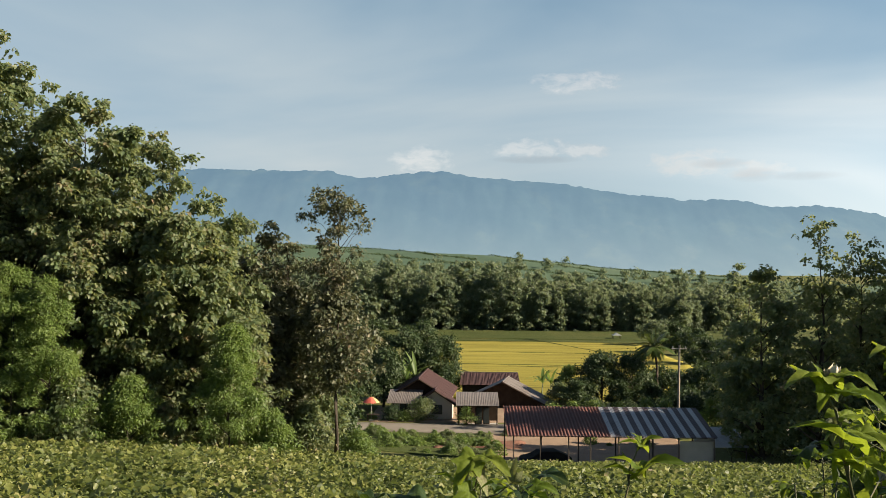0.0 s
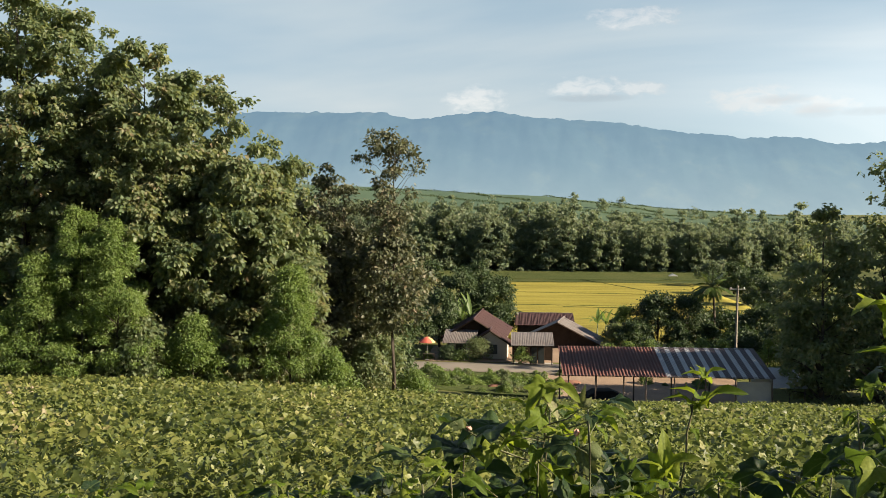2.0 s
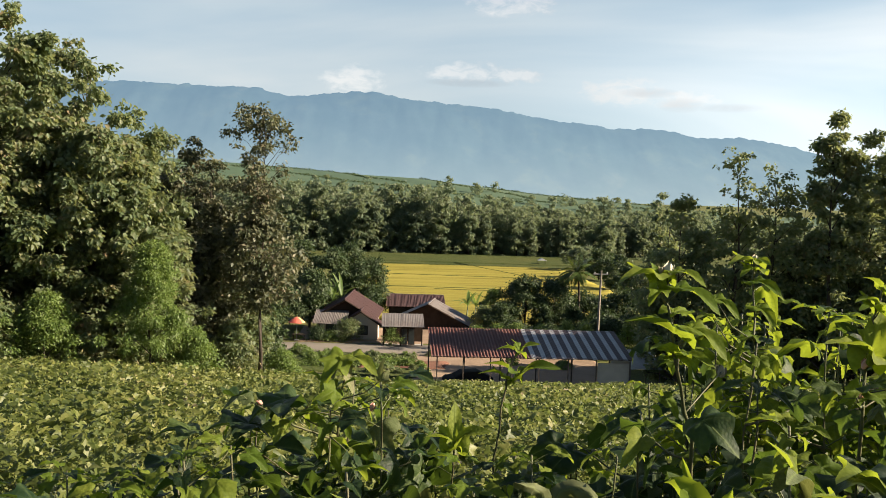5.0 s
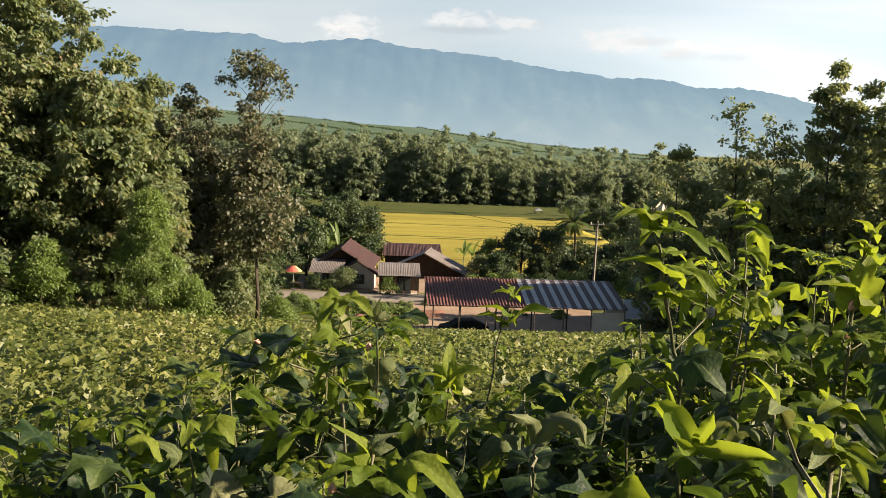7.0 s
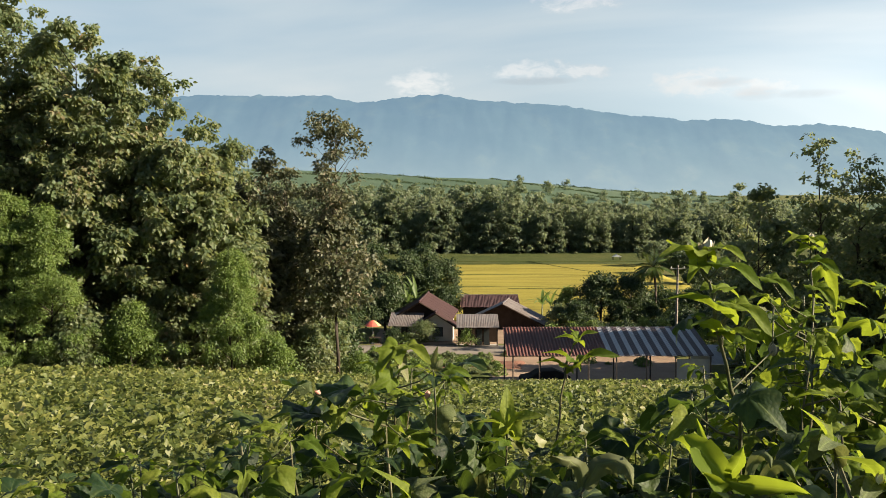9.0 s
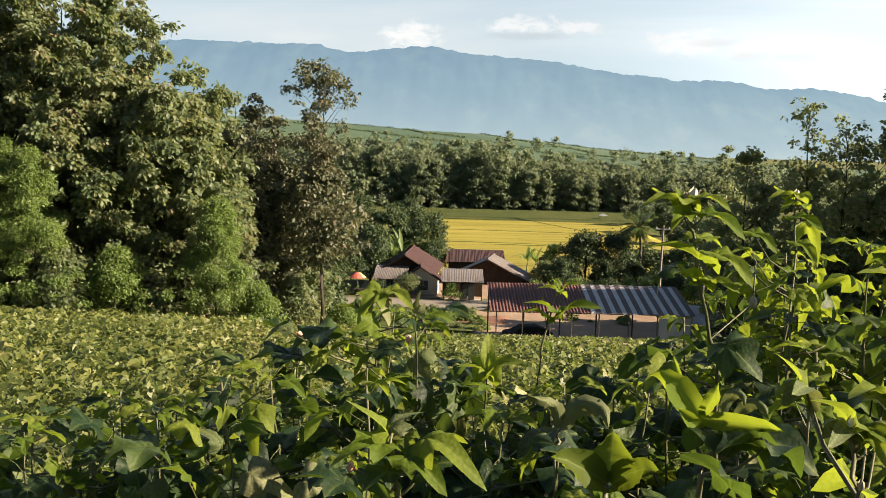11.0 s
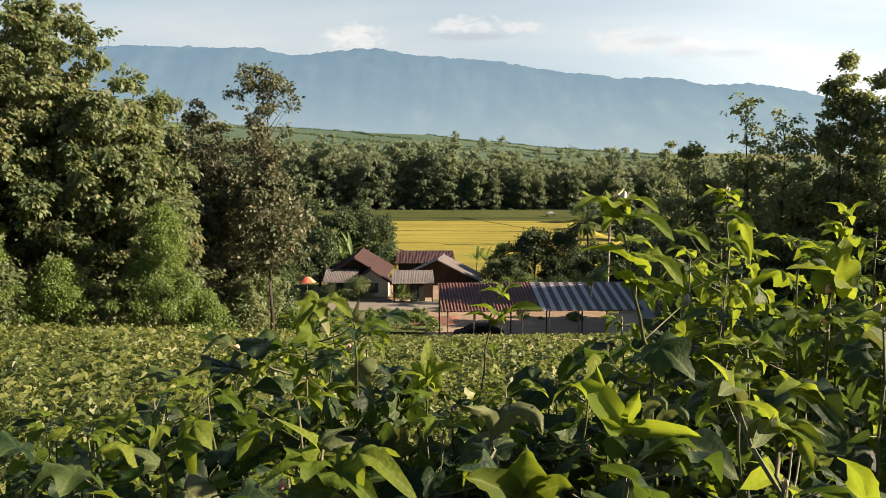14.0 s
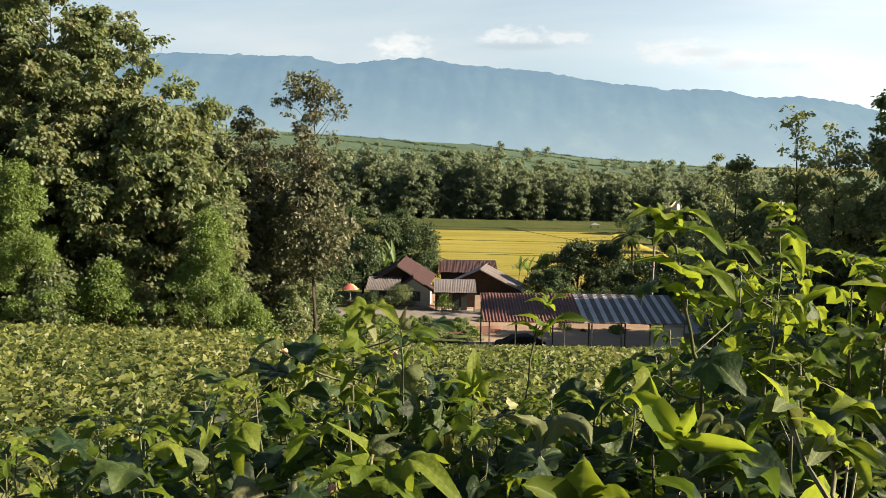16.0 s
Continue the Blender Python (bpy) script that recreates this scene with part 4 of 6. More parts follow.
def coconut_palm(x, y, top):
    h = top_to(x, y, top)
    rng = np.random.default_rng(77)
    ob = thing("coconut_palm", "slim coconut palm with drooping green fronds", "palm")
    bm = bmesh.new()
    pts = [Vector((0.35 * math.sin(i * 0.35), 0, -0.3 + (h + 0.3) * i / 9)) for i in range(10)]
    tube(bm, pts, [0.2 - 0.009 * i for i in range(10)], 8)
    part("trunk", bm, M["bark"], ob, shade=True)
    head = pts[-1]
    for k in range(24):
        a = k * 2.4
        lift = rng.uniform(-0.25, 1.4)
        P, D, N = [], [], []
        out = Vector((math.cos(a), math.sin(a), 0))
        side = Vector((-math.sin(a), math.cos(a), 0))
        p, d = head.copy(), (out * math.cos(lift) + Vector((0, 0, math.sin(lift)))).normalized()
        spine = [p.copy()]
        for s in range(24):
            p = p + d * 0.125
            d = (d + Vector((0, 0, -0.060))).normalized()
            spine.append(p.copy())
            for q in (-1, 1):
                P.append(p)
                D.append(side * q + d * 0.55 + Vector((0, 0, -0.35)))
                N.append(Vector((0, 0, 1)) + out * 0.2)
        bm = bmesh.new()
        tube(bm, spine[::4], [0.035 - 0.004 * i for i in range(len(spine[::4]))], 4)
        fr = part("frond", bm, M["petiole"], ob)
        L = np.array([0.80 * math.sin(math.pi * (0.15 + 0.8 * (i // 2) / 24)) for i in range(len(P))])
        mesh_object("frond_blade", leaf_cloud("frond_blade", np.array(P), np.array(D), np.array(N), L, L * 0.30), M["palm"], fr)
    put(ob, x, y)


coconut_palm(26.1, 112.0, -8.4)


def banana_plant(x, y, high, seed):
    rng = np.random.default_rng(seed)
    ob = thing("banana_plant", "pale green banana plant beside the house", "banana plant", group="banana plants")
    bm = bmesh.new()
    tube(bm, [Vector((0, 0, -0.2)), Vector((0, 0, high * 0.3)), Vector((0.05, 0, high * 0.6))], [0.14, 0.11, 0.07], 8)
    part("trunk", bm, M["petiole"], ob, shade=True)
    for k in range(7):
        a, lift = k * 2.4 + rng.random(), rng.uniform(0.5, 1.3)
        bm = bmesh.new()
        out = Vector((math.cos(a), math.sin(a), 0))
        side = Vector((-math.sin(a), math.cos(a), 0))
        p, d, rows = Vector((0.05, 0, high * 0.58)), (out * math.cos(lift) + Vector((0, 0, math.sin(lift)))), []
        for s in range(9):
            w = 0.24 * math.sin(math.pi * (0.08 + 0.9 * s / 8))
            rows.append([bm.verts.new(p + side * o * w + Vector((0, 0, 0.25 * abs(o) * w))) for o in (-1, 0, 1)])
            p = p + d * high * 0.075
            d = (d + Vector((0, 0, -0.16))).normalized()
        for q, r in zip(rows, rows[1:]):
            for i in range(2):
                bm.faces.new((q[i], q[i + 1], r[i + 1], r[i]))
        part("leaf", bm, M["bright_leaf"], ob)
    put(ob, x, y)


for i, (x, y, h) in enumerate(((-4.4, 112.5, 6.4), (-5.6, 113.5, 5.6), (12.8, 121.5, 4.6), (14.0, 122.0, 4.4))):
    banana_plant(x, y, h, 60 + i)


# ------------------------------------------------------------------ the plantation behind the paddy
def plantation():
    rng = np.random.default_rng(5)
    kinds = []
    for i in range(6):
        kinds.append(make_tree("plantation_tree", "tall teak plantation tree with dull green crown", 900 + i, 17.5 + 1.5 * i, 3.6 + 0.3 * i, 2900, 0.90, M["forest"], "plantation", 0.03, 1.15, 80, 0.25, "plantation trees behind the paddy", limbs=10, wide=0.8, leaders=4))
    for k, ob in enumerate(kinds):
        put(ob, -20 + 21 * k, 312 + 3 * k, 40 * k, 0.88)
    rows = [(293, -50, 80, 4.0), (300, -60, 102, 4.4), (309, -74, 116, 5.0), (321, -94, 136, 5.8), (338, -110, 156, 7.2), (362, -130, 178, 9), (392, -170, 212, 12)]
    for y, x0, x1, step in rows:
        x = x0
        while x < x1:
            xx, yy = x + rng.uniform(-1.6, 1.6), y + rng.uniform(-3, 3)
            s = rng.uniform(0.80, 1.03) * (1 - 0.30 * smooth(-5, 105, xx))
            ob = copy_thing(kinds[int(rng.integers(6))], pose(xx, yy, ground_z(xx, yy) - 0.2, 0, 0, rng.uniform(0, 360)))
            ob.scale = (s, s, s)
            x += step * rng.uniform(0.75, 1.25)
    tall = copy_thing(kinds[4], pose(101, 310, ground_z(101, 310), 0, 0, 30))
    tall.scale = (1.15, 1.15, 1.0)
    bushes = make_tree("bush", "low green bush along the paddy's far edge", 950, 3.2, 2.2, 900, 0.5, M["forest"], "shrub", 0.03, 0.7, 22, 0.08, "bushes at the paddy's far edge", "bush", 6)
    put(bushes, -6, 268)
    for k in range(26):
        xx, yy = -14 + 4.6 * k + rng.uniform(-2, 2), 289 + rng.uniform(-3, 3)
        b = copy_thing(bushes, pose(xx, yy, ground_z(xx, yy), 0, 0, rng.uniform(0, 360)))
        q = rng.uniform(0.2, 0.6)
        b.scale = (q, q, q)


def far_woods():
    """The woods farther out and the scattered trees on the hill, as one mass of leaves."""
    rng = np.random.default_rng(6)
    spots = []
    for y, x0, x1, step, high in ((430, -225, 240, 8, 18), (490, -280, 262, 9, 20), (550, -330, 30, 8, 22), (600, -340, 0, 8, 23), (650, -330, -60, 9, 23), (580, 100, 300, 12, 12)):
        x = x0
        while x < x1:
            spots.append((x, y + rng.uniform(-12, 12), high * rng.uniform(0.8, 1.0) * (1 - 0.42 * smooth(-10, 140, x))))
            x += step * rng.uniform(0.7, 1.3)
    for k in range(110):
        spots.append((rng.uniform(-320, 60), rng.uniform(680, 835), rng.uniform(8, 15)))
    for k in range(110):
        spots.append((rng.uniform(90, 420), rng.uniform(420, 640), rng.uniform(5, 10)))
    for k in range(60):
        spots.append((rng.uniform(60, 330), rng.uniform(560, 900), rng.uniform(7, 15)))
    for k in range(40):
        spots.append((rng.uniform(-60, 320), rng.uniform(640, 780), rng.uniform(4, 8)))
    bits = [[], [], [], []]
    for x, y, h in spots:
        P, D, N, L, C = crown_arrays(rng, 0.3, h, 0.28 * h + 1.3, 330, 1.4, PROFILES["round"], 1.35, 30)
        P[:, 0] += x
        P[:, 1] += y
        P[:, 2] += max(hill_z(x, y), ground_z(x, y)) - 0.5
        for q, v in zip(bits, (P, D, N, L)):
            q.append(v)
    P, D, N, L = (np.concatenate(q) for q in bits)
    ob = mesh_object("far_woods", leaf_cloud("far_woods", P, D, N, L, L * 0.8), M["forest"])
    tagged(ob, "distant dull green woods below the hill", "woods", kind="stuff")


far_woods()
plantation()


def hedgerow(x0, y0, x1, y1, seed, size=1.25):
    """A dark line of scrub between the crop fields on the hill."""
    rng = np.random.default_rng(seed)
    n = 1500
    t = rng.random(n)
    x = x0 + (x1 - x0) * t + 6 * np.sin(t * 9 + seed) + rng.normal(size=n) * 1.5
    y = y0 + (y1 - y0) * t + rng.normal(size=n) * 3
    z = np.array([hill_z(a, b) for a, b in zip(x, y)]) + np.abs(rng.normal(size=n)) * size * 0.6 * (0.6 + 0.5 * np.sin(t * 40 + seed))
    D = rng.normal(size=(n, 3))
    N = rng.normal(size=(n, 3)) + np.array([0, 0, 1.0])
    L = size * rng.uniform(0.5, 1.2, n)
    ob = mesh_object("hedgerow", leaf_cloud("hedgerow", np.stack([x, y, z], 1), D, N, L, L * 0.9), M["dark_leaf"])
    tagged(ob, "dark line of scrub between hill fields", "hedge", "hedges on the hill", "stuff")


for k, line in enumerate(((-150, 930, 40, 860), (-60, 990, 20, 900), (40, 985, 150, 880), (110, 990, 260, 960), (180, 960, 330, 930), (-220, 900, -60, 990), (120, 850, 320, 870), (-10, 870, 130, 830))):
    hedgerow(*line, 30 + k)


# ------------------------------------------------------------------ shed
def corrugated(width, length, pitch, depth, per=6, lift=0.0):
    """A corrugated sheet: waves across x, falling along -y; origin at the upper left corner."""
    bm = bmesh.new()
    n = max(per, int(width / pitch * per))
    rows = []
    for y in (0, -length * 0.33, -length * 0.66, -length):
        rows.append([bm.verts.new((width * i / n, y, depth * math.cos(2 * math.pi * i / per) + lift)) for i in range(n + 1)])
    for a, b in zip(rows, rows[1:]):
        for i in range(n):
            bm.faces.new((a[i], a[i + 1], b[i + 1], b[i]))
    geo = bmesh.ops.extrude_face_region(bm, geom=list(bm.faces))
    for v in [g for g in geo["geom"] if isinstance(g, bmesh.types.BMVert)]:
        v.co.z -= 0.012
    return bm


def roof_sheets(parent, x0, x1, top, low, sheet_w, pitch, depth, materials, name="roof_sheet", label="", start=0):
    """Sheets side by side from the upper line (y, z) to the lower line (y, z); they share one mesh a material."""
    run, fall = top[0] - low[0], top[1] - low[1]
    length, tilt = math.hypot(run, fall), math.degrees(math.atan2(fall, run))
    shared = {}
    n = round((x1 - x0) / sheet_w)
    for i in range(n):
        mat = materials[(i + start) % len(materials)]
        m = pose(x0 + (x1 - x0) * i / n, top[0], top[1] + 0.012 * (i % 2), tilt, 0, 0)
        if mat not in shared:
            shared[mat] = part(name, corrugated((x1 - x0) / n + 0.03, length, pitch, depth), M[mat], parent, label, m).data
        else:
            mesh_object(name, shared[mat], None, parent, label, m)


def shed():
    """An open mono-pitch shed: rusty tiles over one half, grey and dark metal sheets over the other."""
    ob = thing("shed", "open-sided shed with rusty red and striped grey metal roof", "shed", (0, 0, 0))
    top, low = (78.4, -10.75), (71.8, -12.15)
    roof_sheets(ob, 4.8, 13.2, top, low, 0.84, 0.262, 0.042, ["rust_tile"], "tile_sheet", "rusty red ribbed tile sheet")
    roof_sheets(ob, 13.2, 21.9, top, low, 0.44, 0.11, 0.014, ["grey_sheet", "dull_sheet"], "metal_sheet", "weathered metal roofing sheet")
    floor_z = -15.5
    for x in (5.3, 7.5, 9.8, 11.6, 13.9, 16.4, 18.8, 21.7):
        part("post", boxed(x - 0.05, x + 0.05, 71.95, 72.05, floor_z - 0.3, -12.2, 0.012), M["metal_post"], ob)
    for x in (4.95, 8.2, 11.5, 14.8, 18.1, 21.6):
        part("post", boxed(x - 0.06, x + 0.06, 78.1, 78.22, floor_z - 0.5, -10.85, 0.012), M["metal_post"], ob)
    part("beam", boxed(4.8, 21.9, 71.94, 72.06, -12.22, -12.10, 0.01), M["metal_post"], ob)
    part("beam", boxed(4.8, 21.9, 78.1, 78.22, -10.9, -10.79, 0.01), M["metal_post"], ob)
    for i in range(8):
        x = 5.3 + i * 2.34
        bm = bmesh.new()
        tube(bm, [Vector((x, 72.0, -12.18)), Vector((x, 78.15, -10.88))], [0.045, 0.045], 4)
        part("rafter", bm, M["metal_post"], ob)
    part("side_wall", boxed(18.95, 21.75, 72.10, 72.22, floor_z - 0.2, -12.5, 0.01), M["concrete"], ob, "pale plastered wall panel")
    part("side_wall", boxed(21.63, 21.75, 72.22, 77.9, floor_z - 0.2, -12.4, 0.01), M["concrete"], ob, "plain grey plastered wall panel")
    roof_sheets(ob, 21.95, 24.9, (77.2, -12.2), (73.0, -13.15), 0.74, 0.11, 0.014, ["grey_sheet"], "lean_to_sheet", "low grey metal lean-to sheet")
    for x, y, z in ((24.7, 73.2, -13.2), (24.7, 77.0, -12.3), (22.1, 73.2, -13.2)):
        part("post", boxed(x - 0.04, x + 0.04, y - 0.04, y + 0.04, floor_z - 0.4, z, 0.008), M["metal_post"], ob)
    return ob


shed()


def parked_car(x, y, z, turn):
    ob = thing("car", "dark grey parked car under the shed roof", "car", (x, y, z), turn)
    bm = bmesh.new()
    prof = [(-2.1, 0.35), (-2.12, 0.75), (-1.95, 0.92), (-1.2, 1.0), (-0.55, 1.42), (0.9, 1.45), (1.75, 1.02), (2.08, 0.92), (2.12, 0.4)]
    left = [bm.verts.new((px, -0.78 if pz > 1.2 else -0.86, pz)) for px, pz in prof]
    right = [bm.verts.new((px, 0.78 if pz > 1.2 else 0.86, pz)) for px, pz in prof]
    n = len(prof)
    for i in range(n):
        bm.faces.new((left[i], left[(i + 1) % n], right[(i + 1) % n], right[i]))
    bm.faces.new(left[::-1])
    bm.faces.new(right)
    bmesh.ops.bevel(bm, geom=list(bm.edges), offset=0.05, segments=2, affect="EDGES", profile=0.5)
    part("body", bm, M["car_paint"], ob, shade=True)
    bm = bmesh.new()
    v = [bm.verts.new(c) for c in ((-1.17, -0.68, 1.04), (-1.17, 0.68, 1.04), (-0.58, 0.66, 1.41), (-0.58, -0.66, 1.41))]
    bm.faces.new(v)
    bmesh.ops.translate(bm, vec=(-0.03, 0, 0.03), verts=bm.verts)
    geo = bmesh.ops.extrude_face_region(bm, geom=list(bm.faces))
    bmesh.ops.translate(bm, vec=(0.02, 0, -0.03), verts=[g for g in geo["geom"] if isinstance(g, bmesh.types.BMVert)])
    part("windscreen", bm, M["car_paint"], ob, "dark windscreen")
    for wx in (-1.35, 1.35):
        for wy in (-0.8, 0.8):
            bm = bmesh.new()
            bmesh.ops.create_cone(bm, cap_ends=True, segments=18, radius1=0.31, radius2=0.31, depth=0.2, matrix=pose(wx, wy, 0.31, 90, 0, 0))
            bmesh.ops.bevel(bm, geom=list(bm.edges), offset=0.03, segments=1, affect="EDGES")
            w = part("wheel", bm, M["rubber"], ob, "black tyre")
            bm = bmesh.new()
            bmesh.ops.create_cone(bm, cap_ends=True, segments=14, radius1=0.18, radius2=0.16, depth=0.22, matrix=pose(wx, wy, 0.31, 90, 0, 0))
            part("rim", bm, M["grey_sheet"], w)
    return ob


parked_car(8.3, 75.4, -15.45, 10)


# ------------------------------------------------------------------ houses
def gable_roof(parent, x0, x1, ridge_z, eave_z, y0, y1, mats, over=0.0):
    """Two slopes of sheets either side of a ridge that runs along y."""
    xm = (x0 + x1) / 2
    for side, mat in zip((-1, 1), mats):
        xe = x0 if side < 0 else x1
        run, fall = abs(xe - xm), ridge_z - eave_z
        length, tilt = math.hypot(run, fall), math.degrees(math.atan2(fall, run))
        n = max(2, round((y1 - y0) / 0.9))
        w = (y1 - y0) / n
        data = None
        for i in range(n):
            if side > 0:
                m = pose(xm, y0 + i * w, ridge_z, 0, 0, 90) @ pose(0, 0, 0.01 * (i % 2), tilt, 0, 0)
            else:
                m = pose(xm, y1 - i * w, ridge_z, 0, 0, -90) @ pose(0, 0, 0.01 * (i % 2), tilt, 0, 0)
            if data is None:
                data = part("roof_sheet", corrugated(w + 0.03, length, 0.18, 0.012), M[mat], parent, "", m).data
            else:
                mesh_object("roof_sheet", data, None, parent, "", m)
    bm = bmesh.new()
    tube(bm, [Vector((xm, y0 - 0.02, ridge_z + 0.03)), Vector((xm, y1 + 0.02, ridge_z + 0.03))], [0.09, 0.09], 6)
    part("ridge_cap", bm, M[mats[1]], parent)
    for y in (y0, y1):
        for xe in (x0, x1):
            bm = bmesh.new()
            a, b = Vector((xm, y, ridge_z - 0.1)), Vector((xe, y, eave_z - 0.1))
            tube(bm, [a, b], [0.1, 0.1], 4)
            part("verge_board", bm, M["dark_wood"], parent)


def gable_wall(x0, x1, y, thick, base, eave, ridge):
    bm = bmesh.new()
    pts = [(x0, base), (x1, base), (x1, eave), ((x0 + x1) / 2, ridge), (x0, eave)]
    f = [bm.verts.new((x, y, z)) for x, z in pts]
    b = [bm.verts.new((x, y + thick, z)) for x, z in pts]
    bm.faces.new(f)
    bm.faces.new(b[::-1])
    for i in range(5):
        bm.faces.new((f[i], b[i], b[(i + 1) % 5], f[(i + 1) % 5]))
    return bm


def window(parent, x0, x1, y, z0, z1, panes=2):
    """A shuttered window set proud of the wall, facing the road."""
    w = part("window", boxed(x0, x1, y - 0.05, y + 0.01, z0, z1, 0.01), M["dark_wood"], parent, "wooden framed window")
    for i in range(panes):
        a = x0 + 0.06 + (x1 - x0 - 0.06) * i / panes
        b = x0 + (x1 - x0 - 0.06) * (i + 1) / panes
        part("pane", boxed(a, b, y - 0.065, y - 0.045, z0 + 0.06, z1 - 0.06), M["glass"], w)
    return w


def main_house():
    ob = thing("house", "cream walled village house with maroon gable roofs", "house")
    base = -16.05
    gable_roof(ob, -7.3, 0.5, -11.15, -13.45, 103.0, 113.0, ("maroon_roof", "maroon_roof"))
    # upper gable in dark colour, in place of a shaded hip face
    part("wall", gable_wall(-6.7, -0.1, 103.6, 0.15, base, -13.35, -11.42), M["dark_wood"], ob, "gable coloured dark for the shaded roof face")
    part("wall", gable_wall(-6.7, -0.1, 112.3, 0.15, base, -13.35, -11.42), M["cream_wall"], ob)
    part("wall", boxed(-6.7, -6.55, 103.75, 112.3, base, -13.4), M["cream_wall"], ob)
    part("wall", boxed(-0.25, -0.1, 103.75, 112.3, base, -13.4), M["cream_wall"], ob)
    # grey sheet slope and a lower gable in front
    roof_sheets(ob, -6.8, -2.9, (103.55, -12.55), (100.6, -13.75), 0.78, 0.18, 0.012, ["old_sheet"], "front_sheet", "old grey roofing sheet")
    gable_roof(ob, -3.7, 1.2, -12.15, -13.75, 100.9, 103.5, ("maroon_roof", "maroon_roof"))
    part("wall", gable_wall(-3.2, 0.7, 101.3, 0.15, base, -13.75, -12.42), M["cream_wall"], ob)
    part("wall", boxed(-6.0, -3.2, 101.32, 101.47, base, -13.6), M["cream_wall"], ob)
    part("wall", boxed(-6.0, -5.85, 101.47, 103.6, base, -13.5), M["cream_wall"], ob)
    part("wall", boxed(0.55, 0.7, 101.45, 103.6, base, -13.8), M["cream_wall"], ob)
    window(ob, -5.3, -4.1, 101.32, -15.0, -13.9, 2)
    window(ob, -1.6, -0.4, 101.3, -15.0, -13.9, 2)
    ob.matrix_world = pose(-2.6, 106.0, -0.40, 0, 0, -5) @ pose(2.6, -106.0, 0)
    return ob


main_house()


def porch():
    ob = thing("porch", "open porch with an old corrugated sheet roof on posts", "porch")
    base = -16.05
    roof_sheets(ob, 0.75, 5.5, (100.9, -12.75), (97.2, -13.75), 0.79, 0.18, 0.012, ["old_sheet"], "porch_sheet", "old rust-streaked corrugated sheet")
    for x in (1.0, 2.9, 5.3):
        part("post", boxed(x - 0.06, x + 0.06, 97.45, 97.57, base, -13.72, 0.012), M["dark_wood"], ob)
    part("beam", boxed(0.85, 5.4, 97.46, 97.56, -13.86, -13.74, 0.01), M["dark_wood"], ob)
    part("back_wall", boxed(0.9, 5.4, 100.6, 100.75, base, -13.1), M["dark_wood"], ob, "dark timber wall")
    for i, x in enumerate((2.95, 3.75)):
        d = part("glass_door", boxed(x, x + 0.76, 98.2, 98.26, base + 0.05, -13.95, 0.01), M["dark_wood"], ob, "glazed sliding door leaf")
        part("pane", boxed(x + 0.07, x + 0.69, 98.17, 98.195, base + 0.2, -14.1), M["glass"], d)
    part("plinth", boxed(0.7, 5.5, 97.3, 100.6, base - 0.1, base + 0.06, 0.02), M["concrete"], ob)
    return ob


porch()


def back_house():
    ob = thing("house", "second village house with grey and maroon sheet roofs", "house")
    base = -16.2
    gable_roof(ob, 1.9, 12.6, -13.1, -15.7, 112.2, 118.0, ("old_sheet", "old_sheet"))
    # dark walls put in for the shade inside the open gable
    part("wall", gable_wall(2.8, 11.7, 112.9, 0.15, base - 0.3, -15.5, -13.4), M["dark_wood"], ob, "dark wall filling the shaded open gable")
    part("wall", gable_wall(2.8, 11.7, 117.2, 0.15, base - 0.8, -15.5, -13.4), M["dark_wood"], ob, "dark wall filling the shaded open gable")
    part("wall", boxed(2.8, 2.95, 113.05, 117.2, base - 0.8, -15.5), M["dark_wood"], ob)
    part("wall", boxed(11.55, 11.7, 113.05, 117.2, base - 0.8, -15.5), M["dark_wood"], ob)
    ob.matrix_world = pose(7.3, 113.5, 0.25, 0, 0, -12) @ pose(-7.3, -115.0, 0)
    return ob


back_house()


def long_barn():
    ob = thing("barn", "long barn with a dark maroon sheet roof", "barn")
    base = -17.2
    roof_sheets(ob, 1.4, 9.6, (124.0, -13.3), (119.2, -14.4), 0.82, 0.18, 0.022, ["maroon_roof"], "roof_sheet", "dark maroon roof sheet")
    part("fascia", boxed(1.4, 9.6, 124.0, 124.12, -13.5, -13.2, 0.01), M["old_sheet"], ob)
    part("wall", boxed(1.8, 9.2, 119.5, 119.65, base - 0.3, -14.4), M["dark_wood"], ob)
    part("wall", boxed(1.8, 9.2, 123.7, 123.85, base - 0.6, -13.45), M["dark_wood"], ob)
    part("wall", boxed(1.8, 1.95, 119.65, 123.7, base - 0.6, -14.4), M["dark_wood"], ob)
    part("wall", boxed(9.05, 9.2, 119.65, 123.7, base - 0.6, -14.4), M["dark_wood"], ob)
    return ob


long_barn()


